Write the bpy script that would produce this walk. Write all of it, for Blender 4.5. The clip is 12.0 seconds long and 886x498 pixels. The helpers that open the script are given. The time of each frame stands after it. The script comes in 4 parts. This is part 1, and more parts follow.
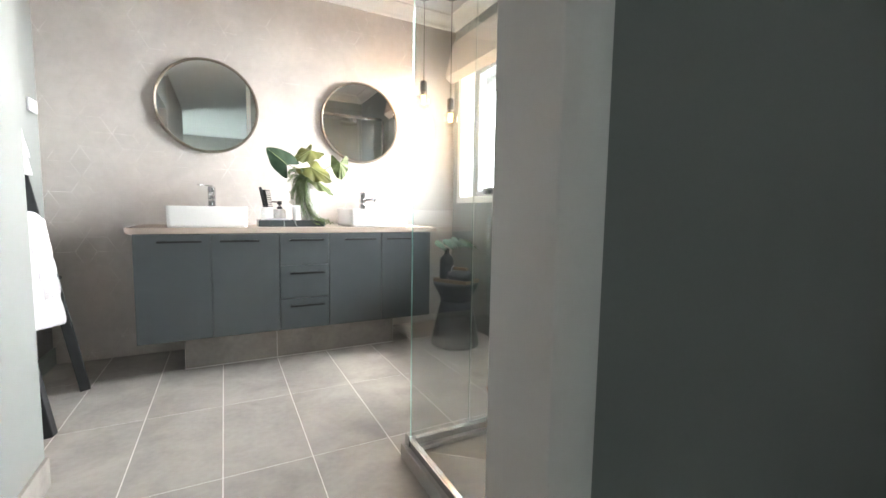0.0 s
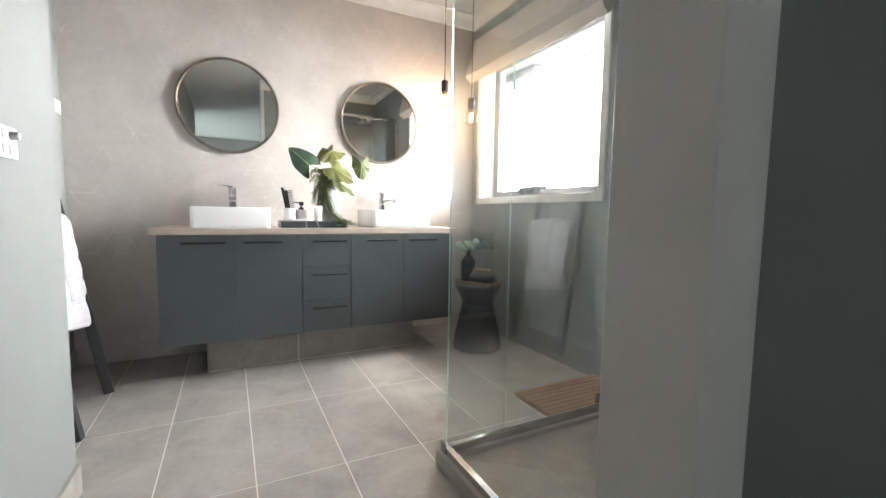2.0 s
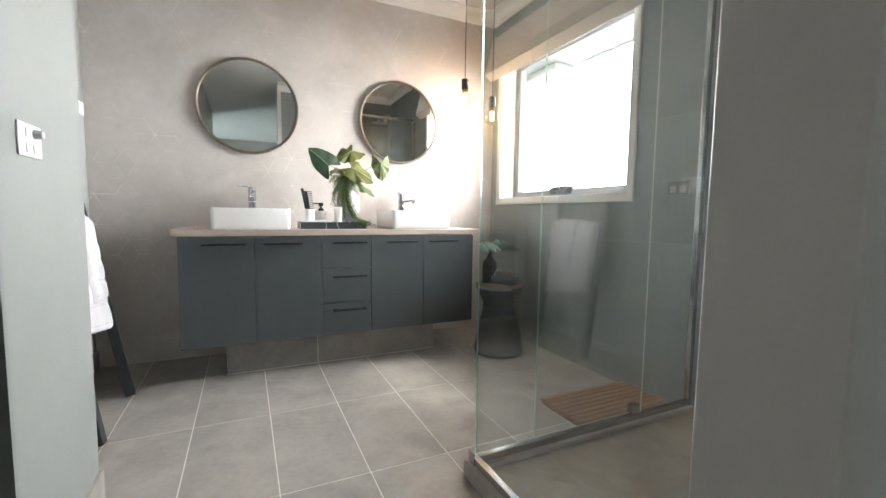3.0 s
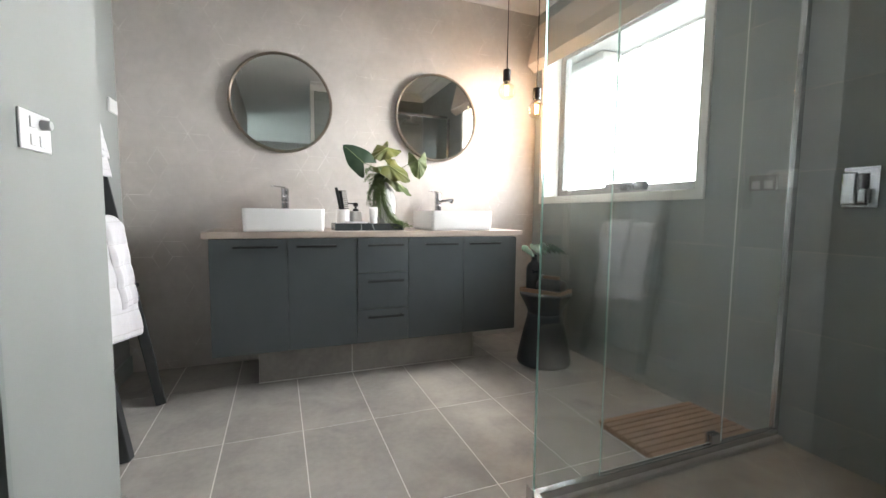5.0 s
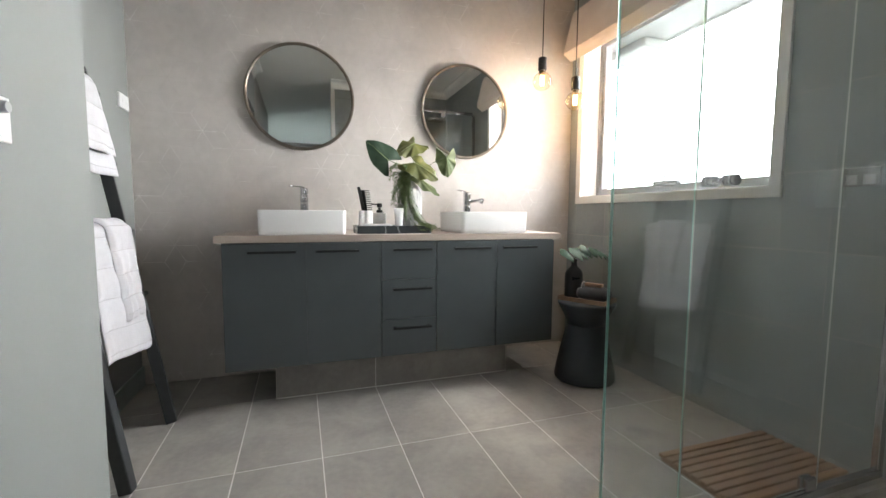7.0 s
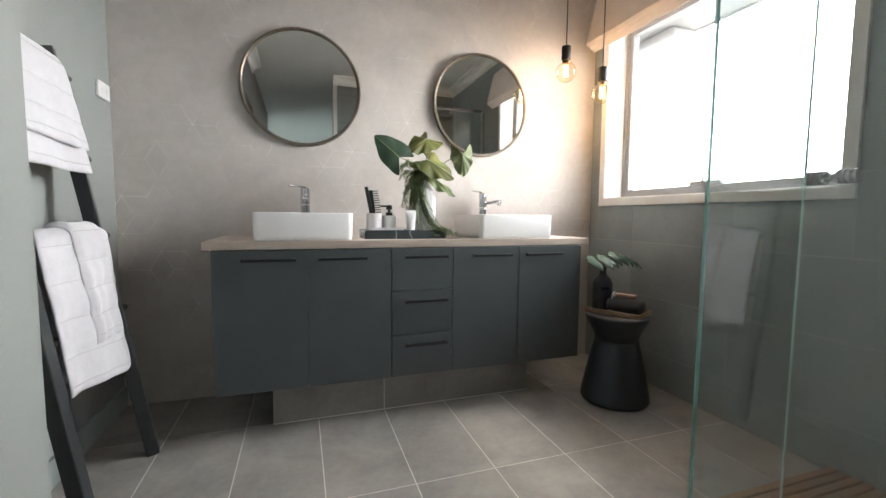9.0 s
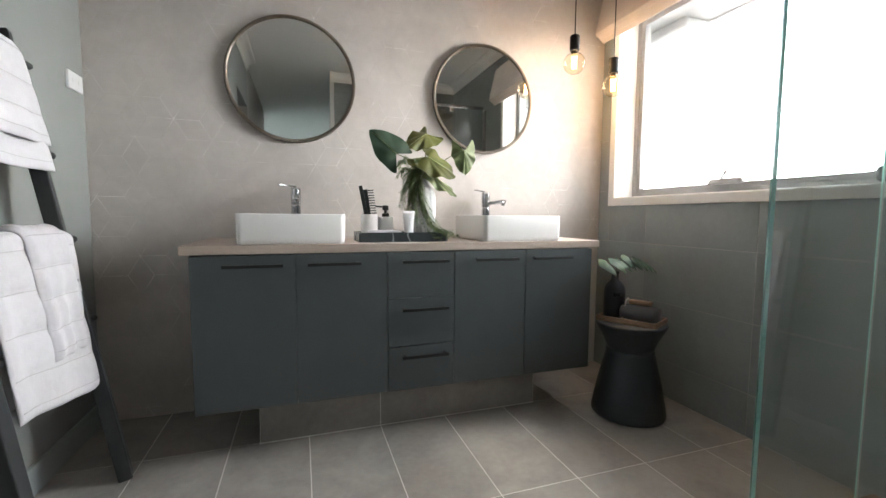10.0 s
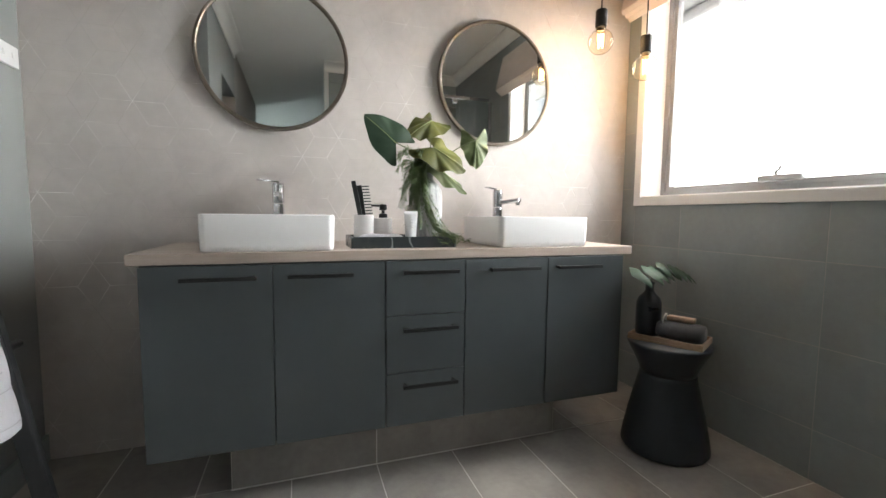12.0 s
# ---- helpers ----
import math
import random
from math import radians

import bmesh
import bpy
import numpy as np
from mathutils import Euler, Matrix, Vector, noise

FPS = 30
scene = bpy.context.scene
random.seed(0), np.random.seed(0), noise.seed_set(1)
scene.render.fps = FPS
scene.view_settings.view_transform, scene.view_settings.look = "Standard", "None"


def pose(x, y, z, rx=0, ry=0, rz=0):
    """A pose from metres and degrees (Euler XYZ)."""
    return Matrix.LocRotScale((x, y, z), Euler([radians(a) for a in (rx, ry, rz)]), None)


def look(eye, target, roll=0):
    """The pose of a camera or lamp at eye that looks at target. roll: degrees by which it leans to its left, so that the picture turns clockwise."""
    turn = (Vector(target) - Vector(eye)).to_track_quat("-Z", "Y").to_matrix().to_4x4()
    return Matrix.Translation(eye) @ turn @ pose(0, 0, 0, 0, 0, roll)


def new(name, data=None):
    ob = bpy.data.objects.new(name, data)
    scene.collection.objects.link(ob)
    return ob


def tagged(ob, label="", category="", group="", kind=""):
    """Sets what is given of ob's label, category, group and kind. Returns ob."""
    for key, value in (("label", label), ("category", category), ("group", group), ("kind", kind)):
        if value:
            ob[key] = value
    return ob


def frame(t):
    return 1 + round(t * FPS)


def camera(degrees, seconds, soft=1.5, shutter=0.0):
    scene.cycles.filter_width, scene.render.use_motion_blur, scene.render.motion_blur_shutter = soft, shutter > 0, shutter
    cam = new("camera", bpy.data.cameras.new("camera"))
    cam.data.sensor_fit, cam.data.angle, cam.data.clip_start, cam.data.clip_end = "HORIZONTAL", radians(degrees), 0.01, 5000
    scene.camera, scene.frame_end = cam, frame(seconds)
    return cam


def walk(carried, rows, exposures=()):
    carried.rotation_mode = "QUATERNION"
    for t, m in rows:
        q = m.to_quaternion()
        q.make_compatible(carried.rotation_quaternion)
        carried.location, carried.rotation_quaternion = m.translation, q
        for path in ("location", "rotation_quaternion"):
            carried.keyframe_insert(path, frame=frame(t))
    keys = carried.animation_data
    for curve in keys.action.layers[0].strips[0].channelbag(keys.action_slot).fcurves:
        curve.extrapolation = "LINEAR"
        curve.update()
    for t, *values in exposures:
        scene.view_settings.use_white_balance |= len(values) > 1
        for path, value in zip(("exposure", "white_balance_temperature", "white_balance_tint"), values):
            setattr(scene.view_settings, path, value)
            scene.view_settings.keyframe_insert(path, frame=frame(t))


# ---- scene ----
cam = camera(93.1, 12.0)
PATH = [
    (0, (0.528, 0.492, 0.929), (1.45, 2.258, 0.753), 0.9),
    (0.5, (0.506, 0.513, 0.927), (1.422, 2.282, 0.751), 0.8),
    (1, (0.483, 0.535, 0.926), (1.393, 2.306, 0.749), 0.8),
    (1.5, (0.464, 0.56, 0.925), (1.371, 2.334, 0.749), 0.8),
    (2, (0.442, 0.584, 0.924), (1.345, 2.36, 0.754), 0.9),
    (2.5, (0.425, 0.616, 0.924), (1.309, 2.402, 0.754), 0.9),
    (3, (0.417, 0.661, 0.923), (1.268, 2.463, 0.756), 0.8),
    (5, (0.423, 0.856, 0.923), (1.15, 2.712, 0.755), 0.6),
    (5.5, (0.428, 0.899, 0.923), (1.129, 2.765, 0.754), 0.4),
    (6, (0.438, 0.952, 0.924), (1.11, 2.828, 0.754), 0.5),
    (6.5, (0.441, 1.006, 0.924), (1.096, 2.888, 0.753), 0.5),
    (7, (0.438, 1.074, 0.925), (1.08, 2.961, 0.76), 0.4),
    (9, (0.436, 1.314, 0.93), (1.078, 3.202, 0.774), 0.5),
    (9.5, (0.455, 1.375, 0.932), (1.096, 3.263, 0.774), 0.4),
    (10, (0.482, 1.454, 0.934), (1.122, 3.342, 0.779), 0.4),
    (10.5, (0.494, 1.525, 0.936), (1.141, 3.412, 0.786), 0.3),
    (11, (0.516, 1.59, 0.938), (1.159, 3.478, 0.789), 0.3),
    (11.5, (0.529, 1.656, 0.94), (1.173, 3.544, 0.787), 0.4),
    (12, (0.538, 1.74, 0.943), (1.188, 3.625, 0.782), 0.6),
]
walk(cam, [(t, look(eye, target, roll)) for t, eye, target, roll in PATH],
     [(0.0, 1.24), (1.5, 1.05), (3.0, 0.75), (5.5, 0.42), (7.0, 0.29), (9.5, 0.15), (12.0, 0.12)])

# ---------------------------------------------------------------- world and light
world = bpy.data.worlds.new("world")
scene.world = world
world.use_nodes = True
wn = world.node_tree.nodes
sky = wn.new("ShaderNodeTexSky")
sky.sky_type = "NISHITA"
sky.sun_disc = False
sky.sun_elevation, sky.sun_rotation = radians(50), radians(90)
wn["Background"].inputs["Strength"].default_value = 0.15
pale = wn.new("ShaderNodeHueSaturation")
pale.inputs["Saturation"].default_value = 0.25
world.node_tree.links.new(sky.outputs[0], pale.inputs["Color"])
world.node_tree.links.new(pale.outputs[0], wn["Background"].inputs["Color"])

sun = new("sun", bpy.data.lights.new("sun", "SUN"))
sun.data.energy, sun.data.angle, sun.data.color = 4.5, radians(11), (1.0, 0.96, 0.9)
sun.matrix_world = look((8, 3, 9.5), (0, 3, 0))

SKY_GLOW = 22.0
BEDROOM_GLOW = 30.0
BULB_WATTS = 0.5

# ---------------------------------------------------------------- materials
def mat(name, a, b=None, rough=0.5, metal=0.0, scale=6.0, fine=60.0, bump=0.1, spec=0.5, detail=6.0,
        rough_var=0.08, coat=0.0, vary=0.0, shift=True, sheen=0.0, stretch=(1, 1, 1), span=(0.4, 0.95)):
    """Two colours mixed by noise at two scales, with fine relief and uneven gloss."""
    m = bpy.data.materials.new(name)
    m.use_nodes = True
    n, l = m.node_tree.nodes, m.node_tree.links
    p = n["Principled BSDF"]
    b = b or tuple(c * 0.85 for c in a)
    co = n.new("ShaderNodeNewGeometry")
    mp = n.new("ShaderNodeMapping")
    mp.inputs["Scale"].default_value = stretch
    l.new(co.outputs["Position"], mp.inputs["Vector"])
    info = n.new("ShaderNodeObjectInfo")
    off = n.new("ShaderNodeVectorMath")
    off.operation = "MULTIPLY_ADD"
    off.inputs[1].default_value = (7.3, 3.1, 5.7) if vary and shift else (0, 0, 0)
    l.new(info.outputs["Random"], off.inputs[0])
    l.new(mp.outputs[0], off.inputs[2])
    big = n.new("ShaderNodeTexNoise")
    big.inputs["Scale"].default_value, big.inputs["Detail"].default_value = scale, detail
    big.inputs["Distortion"].default_value = 0.6
    small = n.new("ShaderNodeTexNoise")
    small.inputs["Scale"].default_value, small.inputs["Detail"].default_value = fine, 4
    l.new(off.outputs[0], big.inputs["Vector"])
    l.new(off.outputs[0], small.inputs["Vector"])
    add = n.new("ShaderNodeMath")
    add.operation = "MULTIPLY_ADD"
    add.inputs[1].default_value = 0.35
    l.new(small.outputs["Fac"], add.inputs[0])
    l.new(big.outputs["Fac"], add.inputs[2])
    ramp = n.new("ShaderNodeMapRange")
    ramp.inputs["From Min"].default_value, ramp.inputs["From Max"].default_value = span
    l.new(add.outputs[0], ramp.inputs["Value"])
    mix = n.new("ShaderNodeMix")
    mix.data_type = "RGBA"
    mix.inputs["A"].default_value, mix.inputs["B"].default_value = (*a, 1), (*b, 1)
    l.new(ramp.outputs[0], mix.inputs["Factor"])
    colour = mix.outputs["Result"]
    if vary:
        hue = n.new("ShaderNodeHueSaturation")
        vr = n.new("ShaderNodeMapRange")
        vr.inputs["To Min"].default_value, vr.inputs["To Max"].default_value = 1 - vary, 1 + vary
        l.new(info.outputs["Random"], vr.inputs["Value"])
        l.new(vr.outputs[0], hue.inputs["Value"])
        l.new(colour, hue.inputs["Color"])
        colour = hue.outputs["Color"]
    l.new(colour, p.inputs["Base Color"])
    rr = n.new("ShaderNodeMapRange")
    rr.inputs["To Min"].default_value, rr.inputs["To Max"].default_value = max(0.02, rough - rough_var), min(1, rough + rough_var)
    l.new(big.outputs["Fac"], rr.inputs["Value"])
    l.new(rr.outputs[0], p.inputs["Roughness"])
    p.inputs["Metallic"].default_value = metal
    p.inputs["Specular IOR Level"].default_value = spec
    p.inputs["Coat Weight"].default_value = coat
    p.inputs["Sheen Weight"].default_value = sheen
    if bump:
        bp = n.new("ShaderNodeBump")
        bp.inputs["Strength"].default_value, bp.inputs["Distance"].default_value = bump, 0.004
        l.new(add.outputs[0], bp.inputs["Height"])
        l.new(bp.outputs[0], p.inputs["Normal"])
    return m


def glass(name, colour, rough=0.0, ior=1.45):
    m = bpy.data.materials.new(name)
    m.use_nodes = True
    p = m.node_tree.nodes["Principled BSDF"]
    p.inputs["Base Color"].default_value = (*colour, 1)
    p.inputs["Roughness"].default_value, p.inputs["IOR"].default_value = rough, ior
    p.inputs["Transmission Weight"].default_value = 1
    return m


def glow(name, colour, strength):
    m = bpy.data.materials.new(name)
    m.use_nodes = True
    p = m.node_tree.nodes["Principled BSDF"]
    p.inputs["Base Color"].default_value = (*colour, 1)
    p.inputs["Emission Color"].default_value = (*colour, 1)
    p.inputs["Emission Strength"].default_value = strength
    return m


M = {
    "floor_tile": mat("floor_tile", (0.36, 0.338, 0.312), (0.25, 0.237, 0.221), 0.42, scale=4.5, fine=40, bump=0.06, vary=0.03, rough_var=0.1, span=(0.5, 0.9)),
    "wall_tile": mat("wall_tile", (0.298, 0.328, 0.328), (0.232, 0.257, 0.258), 0.4, scale=3.0, fine=40, bump=0.05, vary=0.04),
    "grout": mat("grout", (0.8, 0.78, 0.75), (0.7, 0.68, 0.65), 0.85, scale=20, bump=0.1),
    "wall_grout": mat("wall_grout", (0.3, 0.3, 0.285), (0.42, 0.415, 0.4), 0.85, scale=8, bump=0.1),
    "rhombus_tile": mat("rhombus_tile", (0.6, 0.557, 0.525), (0.46, 0.428, 0.404), 0.5, scale=3.2, fine=24, bump=0.08, vary=0.012, shift=False),
    "rhombus_grout": mat("rhombus_grout", (0.5, 0.465, 0.43), (0.9, 0.88, 0.85), 0.7, scale=5, fine=14, bump=0.1, span=(0.66, 0.9)),
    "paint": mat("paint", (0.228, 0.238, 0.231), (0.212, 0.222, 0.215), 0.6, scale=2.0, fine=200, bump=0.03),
    "gloss_paint": mat("gloss_paint", (0.68, 0.68, 0.66), (0.65, 0.65, 0.63), 0.42, rough_var=0.01, scale=2.0, fine=200, bump=0.02),
    # darker copy of the wall paint, with the unlit hall side's shade in its colour
    "shaded_paint": mat("shaded_paint", (0.17, 0.187, 0.18), (0.155, 0.172, 0.165), 0.45, rough_var=0.02, scale=2.0, fine=200, bump=0.03),
    # bedroom and hall walls, set paler than the bathroom's paint to bounce light
    "bounce_paint": mat("bounce_paint", (0.32, 0.3, 0.28), (0.295, 0.277, 0.26), 0.65, scale=2.0, fine=200, bump=0.03),
    "ceiling_paint": mat("ceiling_paint", (0.82, 0.81, 0.79), (0.79, 0.78, 0.76), 0.75, scale=2.0, fine=150, bump=0.03),
    "trim_paint": mat("trim_paint", (0.8, 0.79, 0.77), (0.77, 0.76, 0.74), 0.35, scale=4, bump=0.02),
    "carpet": mat("carpet", (0.24, 0.26, 0.26), (0.17, 0.185, 0.19), 0.95, scale=30, fine=300, bump=0.5),
    "cabinet": mat("cabinet", (0.07, 0.081, 0.086), (0.061, 0.071, 0.075), 0.42, scale=5, fine=250, bump=0.03),
    "black_metal": mat("black_metal", (0.012, 0.012, 0.013), (0.02, 0.02, 0.02), 0.4, metal=0.3, scale=20, bump=0.02),
    "oak_laminate": mat("oak_laminate", (0.47, 0.39, 0.335), (0.37, 0.3, 0.25), 0.45, scale=5, fine=40, bump=0.06, stretch=(1, 9, 9)),
    "ceramic": mat("ceramic", (0.86, 0.855, 0.845), (0.84, 0.835, 0.825), 0.12, scale=3, bump=0.0, rough_var=0.04, coat=0.4),
    "chrome": mat("chrome", (0.6, 0.6, 0.61), (0.54, 0.54, 0.55), 0.09, metal=1, scale=12, bump=0.01, rough_var=0.05),
    "aluminium": mat("aluminium", (0.27, 0.27, 0.275), (0.23, 0.23, 0.235), 0.4, metal=0.0, scale=12, bump=0.02),
    "satin_metal": mat("satin_metal", (0.6, 0.6, 0.61), (0.5, 0.5, 0.51), 0.25, metal=0.6, scale=20, bump=0.02),
    "blue_plastic": mat("blue_plastic", (0.03, 0.12, 0.4), (0.025, 0.1, 0.34), 0.4, scale=20, bump=0.0),
    "bronze": mat("bronze", (0.3, 0.262, 0.215), (0.19, 0.165, 0.14), 0.38, metal=1, scale=14, fine=80, bump=0.1),
    "mirror": mat("mirror", (0.82, 0.84, 0.83), (0.82, 0.84, 0.83), 0.02, metal=1, bump=0, rough_var=0.005),
    "black_wood": mat("black_wood", (0.016, 0.018, 0.02), (0.028, 0.03, 0.032), 0.45, scale=8, fine=60, bump=0.12, stretch=(6, 6, 1)),
    "black_stool": mat("black_stool", (0.02, 0.026, 0.034), (0.03, 0.037, 0.046), 0.45, scale=6, fine=120, bump=0.08),
    "towel": mat("towel", (0.56, 0.55, 0.575), (0.51, 0.5, 0.525), 0.95, scale=40, fine=700, bump=0.45, sheen=0.3),
    "stitch": mat("stitch", (0.42, 0.41, 0.42), (0.5, 0.49, 0.5), 0.9, scale=60, bump=0.2),
    "charcoal_towel": mat("charcoal_towel", (0.035, 0.037, 0.042), (0.05, 0.052, 0.058), 0.95, scale=40, fine=600, bump=0.5, sheen=0.2),
    "teak": mat("teak", (0.34, 0.19, 0.095), (0.24, 0.125, 0.058), 0.5, scale=6, fine=50, bump=0.12, vary=0.1, stretch=(1, 10, 10)),
    "tray_wood": mat("tray_wood", (0.38, 0.25, 0.165), (0.28, 0.175, 0.11), 0.5, scale=6, fine=50, bump=0.1, stretch=(1, 8, 8)),
    "blind": mat("blind", (0.64, 0.575, 0.53), (0.57, 0.51, 0.465), 0.9, scale=10, fine=500, bump=0.25),
    "white_plastic": mat("white_plastic", (0.7, 0.7, 0.705), (0.67, 0.67, 0.675), 0.35, scale=5, bump=0.01),
    "grey_plastic": mat("grey_plastic", (0.4, 0.4, 0.41), (0.36, 0.36, 0.37), 0.4, scale=5, bump=0.01),
    "slate_plastic": mat("slate_plastic", (0.2, 0.2, 0.2), (0.17, 0.17, 0.17), 0.4, scale=5, bump=0.01),
    "stone_white": mat("stone_white", (0.8, 0.78, 0.76), (0.72, 0.7, 0.68), 0.6, scale=14, fine=90, bump=0.1),
    "comb": mat("comb", (0.015, 0.02, 0.02), (0.025, 0.03, 0.03), 0.35, scale=20, bump=0.02),
    "vase": mat("vase", (0.7, 0.69, 0.68), (0.15, 0.16, 0.17), 0.62, scale=11, fine=70, bump=0.1, stretch=(6, 6, 0.4), span=(0.5, 0.95)),
    "black_glass": mat("black_glass", (0.01, 0.013, 0.018), (0.014, 0.018, 0.024), 0.3, scale=6, bump=0.0),
    "leaf_dark": mat("leaf_dark", (0.02, 0.042, 0.024), (0.032, 0.058, 0.032), 0.65, spec=0.2, scale=18, fine=80, bump=0.1),
    "leaf_lime": mat("leaf_lime", (0.135, 0.132, 0.02), (0.06, 0.078, 0.018), 0.5, scale=14, fine=80, bump=0.15),
    "leaf_green": mat("leaf_green", (0.09, 0.125, 0.04), (0.17, 0.21, 0.09), 0.5, scale=22, fine=80, bump=0.15),
    "fern": mat("fern", (0.04, 0.075, 0.018), (0.1, 0.145, 0.04), 0.5, scale=30, bump=0.05),
    "rib": mat("rib", (0.3, 0.36, 0.16), (0.22, 0.28, 0.11), 0.5, scale=30, bump=0.05),
    "stem": mat("stem", (0.1, 0.13, 0.05), (0.07, 0.09, 0.04), 0.5, scale=30, bump=0.05),
    "monstera": mat("monstera", (0.028, 0.06, 0.04), (0.055, 0.09, 0.06), 0.6, spec=0.15, scale=18, bump=0.1),
    "shower_glass": glass("shower_glass", (0.91, 0.955, 0.955), ior=1.6),
    "glass_edge": mat("glass_edge", (0.3, 0.8, 0.7), (0.38, 0.88, 0.78), 0.3, scale=3, bump=0, coat=0.5),
    "seal": mat("seal", (0.4, 0.45, 0.43), (0.48, 0.52, 0.5), 0.3, scale=30, bump=0.02),
    "clear_glass": glass("clear_glass", (0.985, 0.99, 0.985)),
    "amber_glass": glass("amber_glass", (1.0, 0.95, 0.84), ior=1.3),
    "filament": glow("filament", (1.0, 0.6, 0.25), 260.0),
    "sky_glow": glow("sky_glow", (0.97, 0.99, 1.0), SKY_GLOW),
    "fill_glow_bedroom": glow("fill_glow_bedroom", (0.85, 1.0, 1.02), BEDROOM_GLOW),
    "exterior": mat("exterior", (0.5, 0.49, 0.47), (0.42, 0.41, 0.4), 0.7, scale=3, bump=0.05),
    # white lining coloured grey, so it reads as shaded against the bright sky
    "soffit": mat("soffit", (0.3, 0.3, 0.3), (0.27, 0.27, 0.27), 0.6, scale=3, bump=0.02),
    "steel_dark": mat("steel_dark", (0.2, 0.2, 0.21), (0.15, 0.15, 0.16), 0.4, metal=0.8, scale=10, bump=0.02),
}

# dark marble: veins from stretched, warped noise
def marble():
    m = mat("marble", (0.03, 0.037, 0.04), (0.05, 0.058, 0.062), 0.25, scale=10, bump=0.02)
    n, l = m.node_tree.nodes, m.node_tree.links
    w = n.new("ShaderNodeTexWave")
    w.inputs["Scale"].default_value, w.inputs["Distortion"].default_value = 3.0, 16.0
    w.inputs["Detail"].default_value = 3
    co = n.new("ShaderNodeNewGeometry")
    l.new(co.outputs["Position"], w.inputs["Vector"])
    r = n.new("ShaderNodeMapRange")
    r.inputs["From Min"].default_value, r.inputs["From Max"].default_value = 0.975, 1.0
    l.new(w.outputs["Fac"], r.inputs["Value"])
    x = n.new("ShaderNodeMix")
    x.data_type = "RGBA"
    x.inputs["B"].default_value = (0.22, 0.24, 0.25, 1)
    p = n["Principled BSDF"]
    l.new(p.inputs["Base Color"].links[0].from_socket, x.inputs["A"])
    l.new(r.outputs[0], x.inputs["Factor"])
    l.new(x.outputs["Result"], p.inputs["Base Color"])
    return m


M["marble"] = marble()
edge_glass = M["glass_edge"].node_tree.nodes["Principled BSDF"]
edge_glass.inputs["Transmission Weight"].default_value, edge_glass.inputs["IOR"].default_value = 0.8, 1.06

# ---------------------------------------------------------------- mesh helpers
ORIGIN = {}


def put_mesh(name, bm, material, origin=(0, 0, 0), smooth=False):
    o = Vector(origin)
    bmesh.ops.translate(bm, verts=bm.verts, vec=-o)
    me = bpy.data.meshes.new(name)
    bm.to_mesh(me)
    bm.free()
    for mm in material if isinstance(material, (list, tuple)) else [material]:
        me.materials.append(mm)
    if smooth:
        me.shade_smooth()
    return me


def thing(name, at, label, category, group=""):
    ob = new(name)
    ob.location = at
    ob.empty_display_size = 0.05
    ORIGIN[ob] = Vector(at)
    return tagged(ob, label, category, group)


def solid(name, bm, material, label, category, at, group="", smooth=False):
    """A thing of one piece."""
    ob = new(name, put_mesh(name, bm, material, at, smooth))
    ob.location = at
    ORIGIN[ob] = Vector(at)
    return tagged(ob, label, category, group)


def part(name, bm, material, parent, label="", smooth=False):
    ob = new(name, put_mesh(name, bm, material, ORIGIN[parent], smooth))
    ob.parent = parent
    ORIGIN[ob] = ORIGIN[parent]
    if label:
        ob["label"] = label
    return ob


def structure(name, bm, material, label=""):
    ob = new(name, put_mesh(name, bm, material))
    ORIGIN[ob] = Vector((0, 0, 0))
    return tagged(ob, label, kind="structure")


def box(x0, x1, y0, y1, z0, z1, bevel=0.0, seg=2, bm=None):
    own = bmesh.new()
    bmesh.ops.create_cube(own, size=1)
    for v in own.verts:
        v.co = Vector((x0 + (v.co.x + 0.5) * (x1 - x0), y0 + (v.co.y + 0.5) * (y1 - y0), z0 + (v.co.z + 0.5) * (z1 - z0)))
    if bevel:
        bmesh.ops.bevel(own, geom=own.edges[:], offset=bevel, segments=seg, affect="EDGES", profile=0.5)
    return join(bm, own)


def join(bm, own):
    if bm is None:
        return own
    me = bpy.data.meshes.new("tmp")
    own.to_mesh(me)
    own.free()
    bm.from_mesh(me)
    bpy.data.meshes.remove(me)
    return bm


def lathe(profile, at=(0, 0, 0), seg=40, bm=None, squash=1.0):
    """profile: (radius, z) from the bottom up."""
    own = bmesh.new()
    rings = []
    for r, z in profile:
        if r < 1e-5:
            rings.append([own.verts.new((at[0], at[1], at[2] + z))])
        else:
            rings.append([own.verts.new((at[0] + r * math.cos(2 * math.pi * k / seg), at[1] + squash * r * math.sin(2 * math.pi * k / seg), at[2] + z)) for k in range(seg)])
    for a, b in zip(rings, rings[1:]):
        for k in range(seg):
            j = (k + 1) % seg
            if len(a) == 1 and len(b) > 1:
                own.faces.new((a[0], b[j], b[k]))
            elif len(b) == 1 and len(a) > 1:
                own.faces.new((a[k], a[j], b[0]))
            elif len(a) > 1:
                own.faces.new((a[k], a[j], b[j], b[k]))
    bmesh.ops.recalc_face_normals(own, faces=own.faces)
    return join(bm, own)


